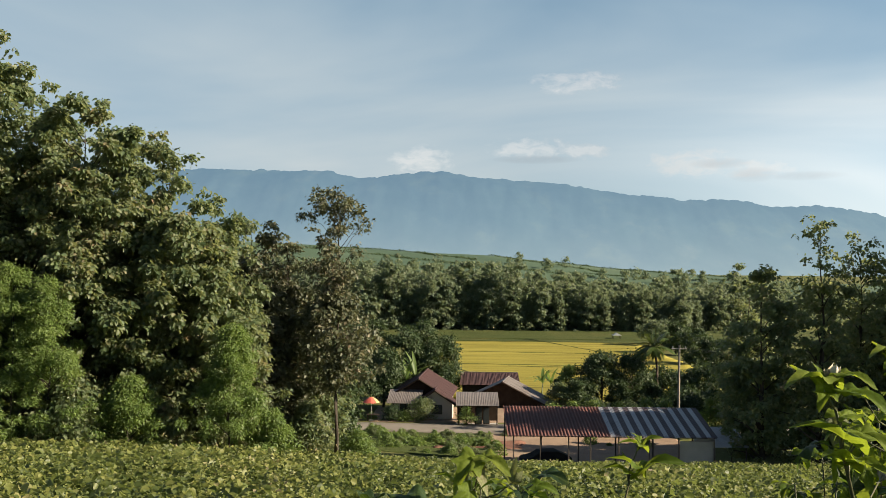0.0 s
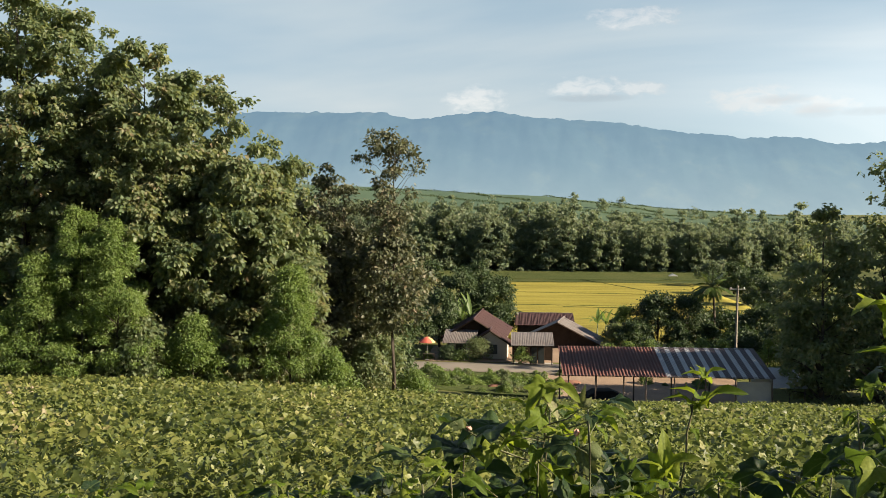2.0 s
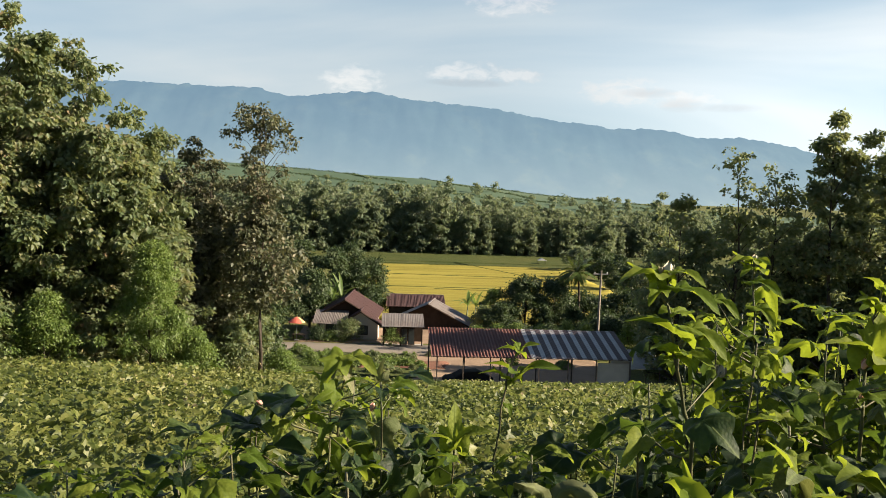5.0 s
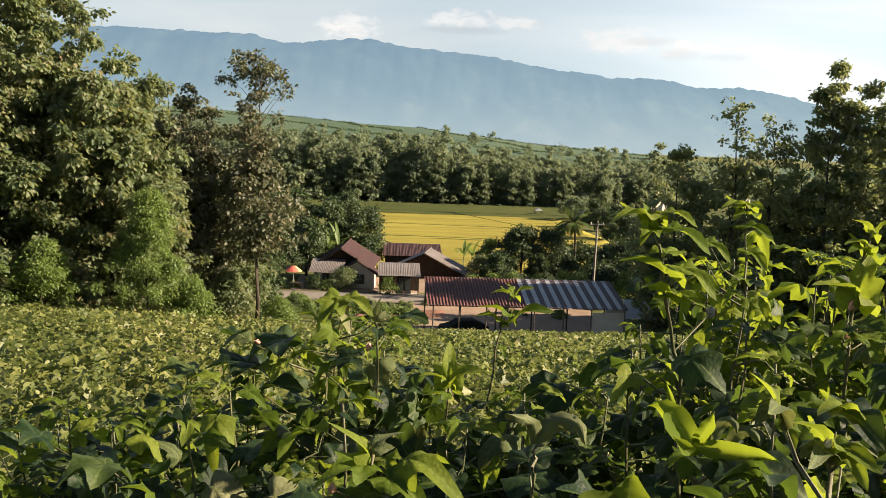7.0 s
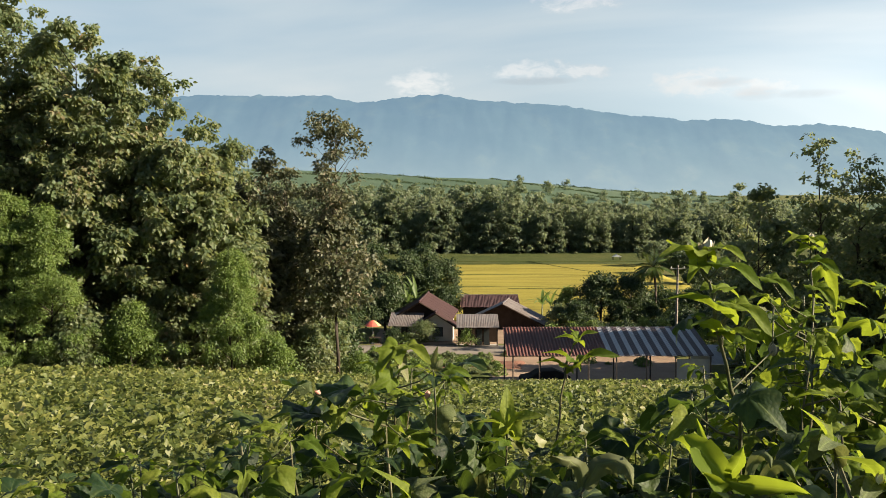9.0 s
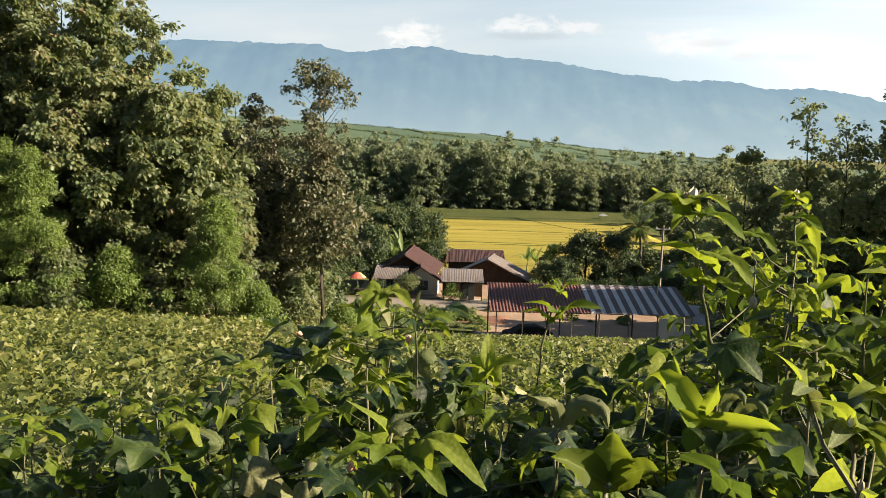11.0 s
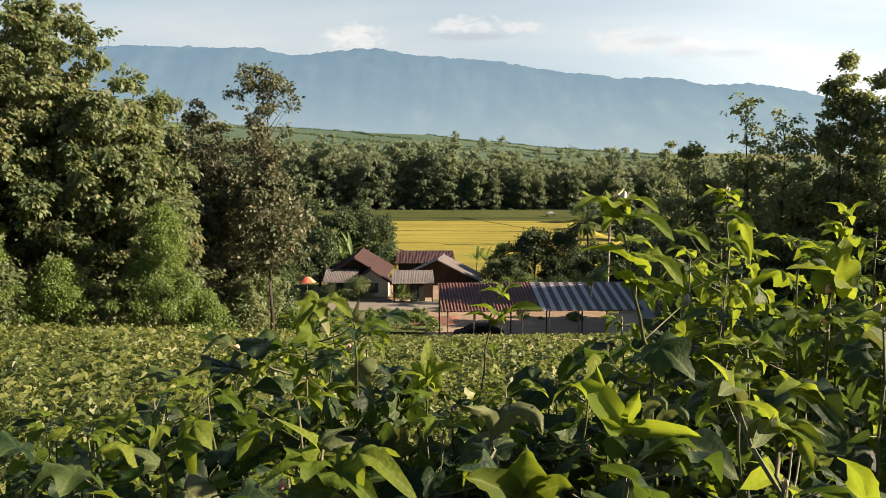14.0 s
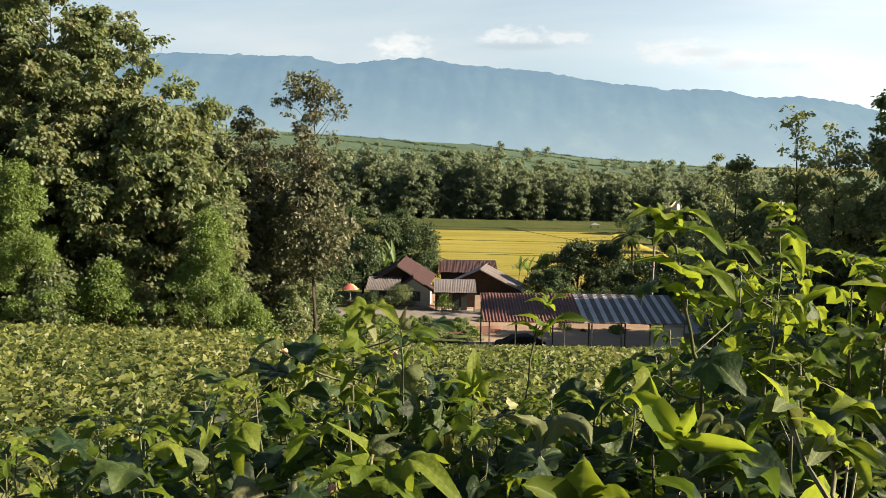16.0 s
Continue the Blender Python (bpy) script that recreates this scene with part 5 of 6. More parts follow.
def market_umbrella(x, y):
    z = ground_z(x, y)
    ob = thing("market_umbrella", "orange and yellow market umbrella open over a stall", "umbrella", (x, y, z))
    bm = bmesh.new()
    tube(bm, [Vector((0, 0, -0.05)), Vector((0, 0, 2.66))], [0.03, 0.025], 8)
    part("pole", bm, M["grey_sheet"], ob)
    n = 8
    for i in range(n):
        bm = bmesh.new()
        a0, a1 = 2 * math.pi * i / n, 2 * math.pi * (i + 1) / n
        rows = []
        for k in range(6):
            t = k / 5
            r, h = 0.95 * t, 2.7 - 0.60 * t ** 1.7
            rows.append([bm.verts.new((r * math.cos(a), r * math.sin(a), h - 0.03 * t * math.sin(math.pi * s))) for s, a in ((q, a0 + (a1 - a0) * q) for q in (0, 0.5, 1))])
        for p, q in zip(rows[1:], rows[2:]):
            for s in range(2):
                bm.faces.new((p[s], p[s + 1], q[s + 1], q[s]))
        for s in range(2):
            bm.faces.new((rows[0][0], rows[1][s], rows[1][s + 1]))
        geo = bmesh.ops.extrude_face_region(bm, geom=list(bm.faces))
        bmesh.ops.translate(bm, vec=(0, 0, -0.006), verts=[g for g in geo["geom"] if isinstance(g, bmesh.types.BMVert)])
        part("panel", bm, M["yellow_cloth"] if i in (3, 7) else M["orange_cloth"], ob)
    part("base", boxed(-0.25, 0.25, -0.25, 0.25, -0.02, 0.09, 0.02), M["concrete"], ob)
    t = thing("stall_table", "small wooden stall table under the umbrella", "table", (x + 0.25, y - 0.15, z))
    part("tabletop", boxed(-0.7, 0.7, -0.35, 0.35, 0.72, 0.76, 0.008), M["dark_wood"], t)
    for lx in (-0.62, 0.62):
        for ly in (-0.28, 0.28):
            part("leg", boxed(lx - 0.03, lx + 0.03, ly - 0.03, ly + 0.03, -0.02, 0.72, 0.005), M["dark_wood"], t)


market_umbrella(-8.9, 100.0)


def power_pole(x, y, top):
    z = ground_z(x, y)
    ob = thing("power_pole", "grey concrete power pole with crossarm", "pole", (x, y, z))
    h = top - z
    bm = bmesh.new()
    tube(bm, [Vector((0.12, 0, h)), Vector((0, 0, -0.5))][::-1], [0.17, 0.11], 4)
    part("pole", bm, M["old_concrete"], ob)
    part("crossarm", boxed(-0.75, 0.95, -0.05, 0.05, h - 0.45, h - 0.33, 0.01), M["concrete"], ob)
    for px in (-0.6, 0.1, 0.8):
        bm = bmesh.new()
        tube(bm, [Vector((px, 0, h - 0.34)), Vector((px, 0, h - 0.22)), Vector((px, 0, h - 0.14))], [0.03, 0.06, 0.03], 8)
        part("insulator", bm, M["white_paint"], ob)
    for px in (-0.6, 0.1, 0.8):
        bm = bmesh.new()
        a, b = Vector((px, 0, h - 0.13)), Vector((px + 28, -3, h - 0.6))
        tube(bm, [a.lerp(b, i / 10) - Vector((0, 0, 1.2 * 4 * (i / 10) * (1 - i / 10))) for i in range(11)], [0.009] * 11, 4)
        part("wire", bm, M["rubber"], ob, "thin black cable")


power_pole(24.95, 96.0, -6.7)


def field_hut(x, y):
    z = ground_z(x, y) + 0.3
    ob = thing("field_hut", "small white field shelter at the paddy's far edge", "hut", (x, y, z))
    ob.scale = (0.75, 0.75, 0.75)
    part("roof", gable_wall(-1.7, 1.7, -1.2, 2.4, 1.3, 1.4, 2.3), M["white_paint"], ob)
    for px in (-1.4, 1.4):
        for py in (-1.0, 1.0):
            part("post", boxed(px - 0.06, px + 0.06, py - 0.06, py + 0.06, -0.6, 1.32, 0.01), M["dark_wood"], ob)


field_hut(49.2, 260.0)


def parked_truck(x, y, turn):
    """A pale vehicle half hidden behind the slender teak."""
    z = ground_z(x, y) + 0.1
    ob = thing("pickup_truck", "white pickup truck parked behind the trees", "truck", (x, y, z), turn)
    bm = bmesh.new()
    box(bm, -2.5, 2.5, -0.85, 0.85, 0.45, 1.0, 0.06)
    part("body", bm, M["white_paint"], ob)
    bm = bmesh.new()
    box(bm, -1.2, 0.7, -0.8, 0.8, 1.0, 1.7, 0.16)
    part("cab", bm, M["white_paint"], ob)
    for wx in (-1.6, 1.6):
        for wy in (-0.75, 0.75):
            bm = bmesh.new()
            bmesh.ops.create_cone(bm, cap_ends=True, segments=16, radius1=0.36, radius2=0.36, depth=0.22, matrix=pose(wx, wy, 0.34, 90, 0, 0))
            part("wheel", bm, M["rubber"], ob, "black tyre")


parked_truck(-13.2, 99.0, 4)


# ------------------------------------------------------------------ cotton field
def canopy_z(x, y):
    """Upper level of the cotton plants: rows and single plants show as low mounds."""
    d = noise.voronoi(Vector((x * 1.8, y * 1.8, 0.0)))[0][0]
    h = 0.66 + 0.46 * max(0.0, 1 - (d / 0.62) ** 2) + 0.16 * noise.noise(Vector((x * 0.9, y * 0.9, 11))) + 0.16 * noise.noise(Vector((x * 0.25, y * 0.25, 3)))
    return ground_z(x, y) + h


def cotton_stretch(name, label, y0, y1, density, size, seed, layers=0.42, shape=KITE, drop=0.0, material="field"):
    rng = np.random.default_rng(seed)
    pts = []
    n = int(density * (y1 - y0) * ((y0 + y1) * 0.62 + 6))
    while len(pts) < n:
        y = math.sqrt(rng.uniform(y0 ** 2, y1 ** 2))
        x = rng.uniform(-0.66, 0.60) * y + rng.uniform(-2, 2)
        limit = 46.5 + 12 * smooth(-10, -2, x) + 12 * smooth(-6, 6, x)
        if y > limit:
            continue
        pts.append((x, y, canopy_z(x, y) - drop - rng.exponential(layers * 0.5)))
    P = np.array(pts)
    n = len(P)
    a = rng.uniform(0, 2 * math.pi, n)
    D = np.stack([np.cos(a), np.sin(a), rng.normal(-0.25, 0.35, n)], 1)
    N = np.array([0, 0, 1.0]) + 0.68 * rng.normal(size=(n, 3))
    L = size * rng.uniform(0.45, 1.5, n)
    ob = mesh_object(name, leaf_cloud(name, P, D, N, L, L * 0.95, 0.18, shape), M[material])
    return tagged(ob, label, "cotton field", kind="stuff")


cotton_stretch("cotton_field", "dense sunlit cotton plants covering the slope", 22, 71, 64, 0.168, 21, 0.6)
cotton_stretch("cotton_field", "dense sunlit cotton plants covering the slope", 9, 22, 350, 0.094, 22, 0.6, OVAL)
cotton_stretch("cotton_field", "cotton plants with broad green leaves on the slope", 3.6, 9, 560, 0.076, 23, 0.6, LOBED)
# filler under the near plants, coloured dark where shade lies
cotton_stretch("cotton_field", "low leaves of the near cotton plants, darkened for shade", 1.0, 3.6, 1100, 0.066, 24, 0.6, LOBED, 0.20, "shaded_cotton")


def cotton_round(name, label, n, size, seed):
    """The same field out of view beside and behind the eye, raised to the east to shade the near plants."""
    rng = np.random.default_rng(seed)
    pts = []
    while len(pts) < n:
        x, y = rng.uniform(-9, 9), rng.uniform(-6, 4.5)
        if y > 0.9 and -0.70 * y - 0.3 < x < 0.66 * y + 0.35 or math.hypot(x - 0.1, y) < 0.75:
            continue
        # extra height in the east, added to keep low sun off the near plants
        rise = 0.50 * smooth(0.8, 1.6, x) * (1 - 0.6 * smooth(4, 8, x))
        pts.append((x, y, canopy_z(x, y) + rise - rng.exponential(0.3)))
    P = np.array(pts)
    a = rng.uniform(0, 2 * math.pi, n)
    D = np.stack([np.cos(a), np.sin(a), rng.normal(-0.25, 0.35, n)], 1)
    N = np.array([0, 0, 1.0]) + 0.7 * rng.normal(size=(n, 3))
    L = size * rng.uniform(0.6, 1.35, n)
    ob = mesh_object(name, leaf_cloud(name, P, D, N, L, L * 0.95, 0.18, LOBED), M["field"])
    tagged(ob, label, "cotton field", kind="stuff")


cotton_round("cotton_field", "cotton plants added out of view, tall enough to shade the near ones", 34000, 0.10, 25)


# ------------------------------------------------------------------ near cotton plants
STALK = Vector((0, -0.90, -0.45))


def cotton_leaf(name, droop, fold, ripple, lobes=(1.0, 0.78, 0.60), width=0.95, sinus=0.66, rings=3, seg=26, material="cotton", stalk=True):
    """A lobed leaf of unit length with its stalk: blade joint at the origin, tip along +y."""
    rng = random.Random(name + str(droop))
    me = bpy.data.meshes.new("leaf")
    ths = [2 * math.pi * k / seg for k in range(seg)]
    ribs = (0, 0.90, -0.90, 1.85, -1.85)

    def radius(th):
        a = (th + math.pi) % (2 * math.pi) - math.pi       # 0 at the tip
        r = 0.0
        for c, s in zip(ribs, (lobes[0], lobes[1], lobes[1], lobes[2], lobes[2])):
            d = abs((a - c + math.pi) % (2 * math.pi) - math.pi)
            r = max(r, s * max(sinus, 1 - (d / 0.50) ** 1.15 * (1 - sinus)))
        return r * (1 - 0.82 * smooth(2.3, 3.14, abs(a)))

    vs, vein = [(0, 0, 0)], [1.0]
    for k in range(1, rings + 1):
        t = k / rings
        for th in ths:
            r = radius(th) * t
            x, y = r * math.sin(th) * width, r * math.cos(th)
            z = -droop * (r ** 2) + fold * abs(x) + ripple * t * t * math.sin(5 * th + droop * 9) * r
            z += 0.025 * rng.uniform(-1, 1) * t
            near = min(abs((th - c + math.pi) % (2 * math.pi) - math.pi) for c in ribs)
            z += 0.055 * min(1.0, near / 0.30) * t * (1.2 - t) * 2
            vs.append((x, y, z))
            vein.append(max(0.0, 1 - near / 0.30))
    fs = [(0, 1 + k, 1 + (k + 1) % seg) for k in range(seg)]
    for q in range(rings - 1):
        for k in range(seg):
            a, b = 1 + q * seg + k, 1 + q * seg + (k + 1) % seg
            fs.append((a, a + seg, b + seg, b))
    blade = len(fs)
    line = [Vector((0, 0, 0)), Vector((0, -0.38, -0.06)), STALK] if stalk else []
    base = len(vs)
    for p, r in zip(line, (0.009, 0.011, 0.015)):
        vs += [(p.x + r, p.y, p.z), (p.x, p.y - r, p.z + r), (p.x - r, p.y, p.z), (p.x, p.y + r, p.z - r)]
        vein += [0.0] * 4
    for q in range(2 if stalk else 0):
        for k in range(4):
            fs.append((base + 4 * q + k, base + 4 * q + (k + 1) % 4, base + 4 * q + 4 + (k + 1) % 4, base + 4 * q + 4 + k))
    me.from_pydata(vs, [], fs)
    me.polygons.foreach_set("use_smooth", [True] * len(fs))
    me.polygons.foreach_set("material_index", [0] * blade + [1] * (len(fs) - blade))
    at = me.attributes.new("vein", "FLOAT", "POINT")
    at.data.foreach_set("value", vein)
    me.materials.append(M[material])
    me.materials.append(M["petiole"])
    return me


KINDS = [
    ("flat", 0.36, 0.26, 0.17, (1.0, 0.78, 0.60), 0.95, 0.60, "cotton"),
    ("droop", 0.75, 0.22, 0.24, (1.0, 0.78, 0.60), 0.95, 0.62, "cotton"),
    ("folded", 0.40, 0.75, 0.08, (1.0, 0.70, 0.50), 0.90, 0.62, "cotton"),
    ("curled", 1.35, 0.38, 0.30, (1.0, 0.78, 0.60), 0.95, 0.66, "pale_cotton"),
    ("young", 0.25, 0.45, 0.05, (1.0, 0.62, 0.40), 0.75, 0.54, "cotton"),
    ("broad", 0.55, 0.24, 0.25, (1.0, 0.88, 0.76), 1.00, 0.74, "cotton"),
    ("cupped", -0.45, 0.20, 0.14, (1.0, 0.80, 0.60), 0.95, 0.60, "cotton"),
    ("fresh_flat", 0.42, 0.36, 0.15, (1.0, 0.72, 0.42), 0.80, 0.52, "young_cotton"),
    ("fresh_folded", 0.45, 0.60, 0.08, (1.0, 0.62, 0.38), 0.75, 0.52, "young_cotton"),
    ("fresh_curled", 1.20, 0.35, 0.28, (1.0, 0.80, 0.55), 0.95, 0.60, "young_cotton"),
    ("large_dark", 0.42, 0.26, 0.26, (1.0, 0.86, 0.70), 0.95, 0.72, "cotton"),
    ("large_fresh", 0.32, 0.42, 0.26, (1.0, 0.76, 0.62), 1.00, 0.58, "mature_cotton"),
    ("long_fresh", 0.55, 0.40, 0.16, (1.0, 0.55, 0.36), 0.64, 0.50, "young_cotton"),
]
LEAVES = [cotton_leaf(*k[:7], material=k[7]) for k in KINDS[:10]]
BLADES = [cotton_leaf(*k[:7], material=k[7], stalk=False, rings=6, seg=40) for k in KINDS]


def boll_mesh(name, material, stretch):
    bm = bmesh.new()
    bmesh.ops.create_icosphere(bm, subdivisions=2, radius=0.5)
    for v in bm.verts:
        v.co.z *= stretch
        f = 1 - 0.35 * max(0, v.co.z)
        v.co.x *= f
        v.co.y *= f
    for k in range(3):
        a = k * 2.094
        o = Vector((math.cos(a), math.sin(a), 0))
        s = Vector((-math.sin(a), math.cos(a), 0))
        q = [bm.verts.new(o * 0.35 - Vector((0, 0, 0.55))), bm.verts.new(o * 0.62 + s * 0.34), bm.verts.new(o * 0.50 + Vector((0, 0, 0.72))), bm.verts.new(o * 0.62 - s * 0.34)]
        bm.faces.new(q)
    me = bpy.data.meshes.new(name)
    bm.to_mesh(me)
    bm.free()
    me.polygons.foreach_set("use_smooth", [True] * len(me.polygons))
    me.materials.append(material)
    return me


BOLL, BUD, FLOWER = boll_mesh("boll", M["boll"], 1.25), boll_mesh("bud", M["bud"], 1.5), boll_mesh("flower", M["flower"], 1.1)


def leaf_pose(p, out_az, pitch, roll, size):
    """A leaf at p with its tip towards out_az (degrees from +y, clockwise), dipping by pitch, rolled about its midrib."""
    return pose(*p, 0, 0, -out_az) @ pose(0, 0, 0, -pitch, roll, 0) @ Matrix.Diagonal((size, size, size, 1))


def blade_between(joint, tip, roll, droop):
    """A blade from its joint to its tip, rolled about its midrib from the level."""
    y = tip - joint
    size = y.length
    y.normalize()
    x = y.cross(Vector((0, 0, 1))).normalized()
    m = Matrix((x, y, x.cross(y))).transposed().to_4x4()
    size /= math.hypot(1, droop)
    return Matrix.Translation(joint) @ m @ pose(0, 0, 0, 0, roll, 0) @ pose(0, 0, 0, math.degrees(math.atan(droop)), 0, 0) @ Matrix.Diagonal((size, size, size, 1))


def cotton_plant(x, y, top, seed, leaf=0.085, spread=1.0, fresh=0.12, dense=1.0, side=8, lean=(0.0, 0.0), via=(), blades=(), flowers=(), label="leafy green cotton plant with lobed leaves"):
    """One plant: woody main stem, side branches, and its stalked leaves one by one."""
    rng = random.Random(seed)
    z0 = ground_z(x, y)
    ob = thing("cotton_plant", label, "plant", (x, y, z0), group="near cotton plants")
    line = [Vector((0, 0, -0.05))] + [Vector((px - x, py - y, pz - z0)) for px, py, pz in via]
    if not via:
        h = top - z0
        line += [Vector((lean[0] * t + 0.014 * math.sin(i * 2.2 + seed), lean[1] * t + 0.014 * math.cos(i * 1.7 + seed), h * t)) for i, t in enumerate((0.2, 0.4, 0.6, 0.8, 1.0))]
    n = 14
    pts = []
    for i in range(n + 1):
        f = i / n * (len(line) - 1)
        k = min(len(line) - 2, int(f))
        pts.append(line[k].lerp(line[k + 1], f - k) + Vector((0.004 * math.sin(2.6 * i + seed), 0.004 * math.cos(2.1 * i), 0)))
    high = pts[-1].z
    bm = bmesh.new()
    tube(bm, pts, [0.0066 - 0.0044 * i / n for i in range(n + 1)], 6)

    def at(z):
        for p, q in zip(pts, pts[1:]):
            if q.z >= z:
                return p.lerp(q, min(1.0, max(0.0, (z - p.z) / max(1e-6, q.z - p.z))))
        return pts[-1]

    def add(node, az, size, kind, pitch, roll):
        m = leaf_pose((0, 0, 0), math.degrees(az), pitch, roll, size)
        mesh_object("leaf", LEAVES[kind], None, ob, "", Matrix.Translation(node - m @ STALK) @ m)

    # bright picks are young leaves and stand-ins for sunlit ones
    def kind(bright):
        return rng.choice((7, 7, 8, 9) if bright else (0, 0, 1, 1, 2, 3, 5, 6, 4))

    def tilt():
        return min(80, max(-30, rng.gauss(18, 22))), rng.gauss(0, 28)

    az = rng.uniform(0, 6)
    low = 0.28
    count = int(19 * dense)
    for i in range(count):
        t = low + (0.97 - low) * ((i + 0.5) / count) ** 0.75
        az += 2.4 + rng.uniform(-0.4, 0.4)
        s = leaf * (1.2 - 0.28 * smooth(0.6, 1.0, t)) * rng.uniform(0.65, 1.15)
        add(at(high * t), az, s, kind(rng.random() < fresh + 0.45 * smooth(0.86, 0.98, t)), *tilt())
    for k in range(0 if via else 5):
        add(at(high * 0.985), az + k * 1.25, leaf * rng.uniform(0.42, 0.78), rng.choice((7, 8, 4, 7)), rng.uniform(-20, 40), rng.uniform(-25, 25))
    for k in range(side):
        t = 0.40 + 0.48 * ((k + rng.random()) / side)
        a = k * 2.4 + rng.uniform(-0.5, 0.5)
        b0 = at(high * t)
        ln = rng.uniform(0.16, 0.36) * spread * (1.25 - 0.75 * t)
        b1 = b0 + Vector((math.sin(a) * ln, math.cos(a) * ln, ln * rng.uniform(0.2, 0.6)))
        tube(bm, [b0, b0.lerp(b1, 0.5) - Vector((0, 0, 0.012)), b1], [0.0036, 0.0028, 0.0018], 5)
        for f in (0.4, 0.65, 0.85, 1.0):
            add(b0.lerp(b1, f), a + rng.uniform(-1.8, 1.8), leaf * rng.uniform(0.55, 1.15), kind(rng.random() < fresh), *tilt())
        if rng.random() < 0.45:
            pink = rng.random() < 0.12
            mesh_object("bud" if pink else "boll", BUD if pink else BOLL, None, ob, "", pose(*(b0.lerp(b1, rng.uniform(0.5, 0.95)) + Vector((0, 0, 0.008))), rng.uniform(-60, 60), rng.uniform(-60, 60), 0) @ Matrix.Diagonal((0.010, 0.010, 0.015, 1)))
    for jx, jy, jz, tx, ty, tz, roll, which in blades:
        # a blade given by its joint, its tip, its roll and its kind
        joint, tip = Vector((jx - x, jy - y, jz - z0)), Vector((tx - x, ty - y, tz - z0))
        reach = math.hypot(joint.x - pts[-1].x, joint.y - pts[-1].y)
        node = at(min(high, max(0.35 * high, joint.z - 0.015 - 0.45 * reach)))
        mid = node.lerp(joint, 0.6) + Vector((0, 0, -0.10 * (joint - node).length))
        tube(bm, [node, mid, joint], [0.0024, 0.0018, 0.0014], 5)
        mesh_object("leaf", BLADES[which], None, ob, "", blade_between(joint, tip, roll, KINDS[which][1]))
    for fx, fy, fz, size, which in flowers:
        at_point = Vector((fx - x, fy - y, fz - z0))
        mesh_object(("boll", "bud", "flower")[which], (BOLL, BUD, FLOWER)[which], None, ob, "", Matrix.Translation(at_point) @ pose(0, 0, 0, 25 - 40 * rng.random(), 30 * rng.random(), 0) @ Matrix.Diagonal((size, size, size * 1.3, 1)))
        node = at(max(0.4 * high, at_point.z - 0.03))
        tube(bm, [node, node.lerp(at_point, 0.5), at_point], [0.002, 0.0016, 0.0014], 5)
    part("stem", bm, M["stem"], ob, "reddish green woody stem", shade=True)
    return ob


def lobed_leaf(ob, label, lobes, facing, material, fold=0.22, wave=0.10, crease=0.055):
    """A large leaf of its own shape: each lobe follows its midrib (world points) with a width, and faces one way."""
    root = ob.location
    verts, faces, vein = [], [], []
    for k, (mid, width) in enumerate(lobes):
        base, n, cols = len(verts), 12, (-1.0, -0.66, -0.33, 0.0, 0.33, 0.66, 1.0)
        mid = [Vector(p) - root for p in mid]
        for i in range(n + 1):
            f = i / n * (len(mid) - 1)
            j = min(len(mid) - 2, int(f))
            p = mid[j].lerp(mid[j + 1], f - j)
            along = (mid[min(len(mid) - 1, j + 1)] - mid[max(0, j - 1 if f - j < 0.5 else j)]).normalized()
            side = along.cross(facing).normalized()
            up = side.cross(along)
            t = i / n
            w = 0.5 * width * (0.35 + 0.65 * math.sin(math.pi * min(1, 0.15 + 1.05 * t)) if t < 0.45 else max(0.0, (1 - ((t - 0.45) / 0.55) ** 1.6)))
            for c in cols:
                rib = crease * math.sin(t * 30 + 2.2 * abs(c)) * (0.3 + abs(c))
                edge = wave * c * c * math.sin(9 * t + 2.6 * k + (1.3 if c > 0 else 0.0))
                verts.append(p + side * w * c * (1 + 0.10 * math.sin(11 * t + k + 3 * c)) + up * width * (fold * abs(c) ** 1.4 - 0.10 * (1 - c * c) + rib + edge))
                vein.append(1.0 if c == 0 else 0.45 * max(0.0, math.sin(t * 30 + 2.2 * abs(c))))
        m = len(cols)
        faces += [(base + i * m + c, base + i * m + c + 1, base + (i + 1) * m + c + 1, base + (i + 1) * m + c) for i in range(n) for c in range(m - 1)]
    me = bpy.data.meshes.new("leaf")
    me.from_pydata(verts, [], faces)
    me.polygons.foreach_set("use_smooth", [True] * len(faces))
    me.attributes.new("vein", "FLOAT", "POINT").data.foreach_set("value", vein)
    return mesh_object("leaf", me, material, ob, label)


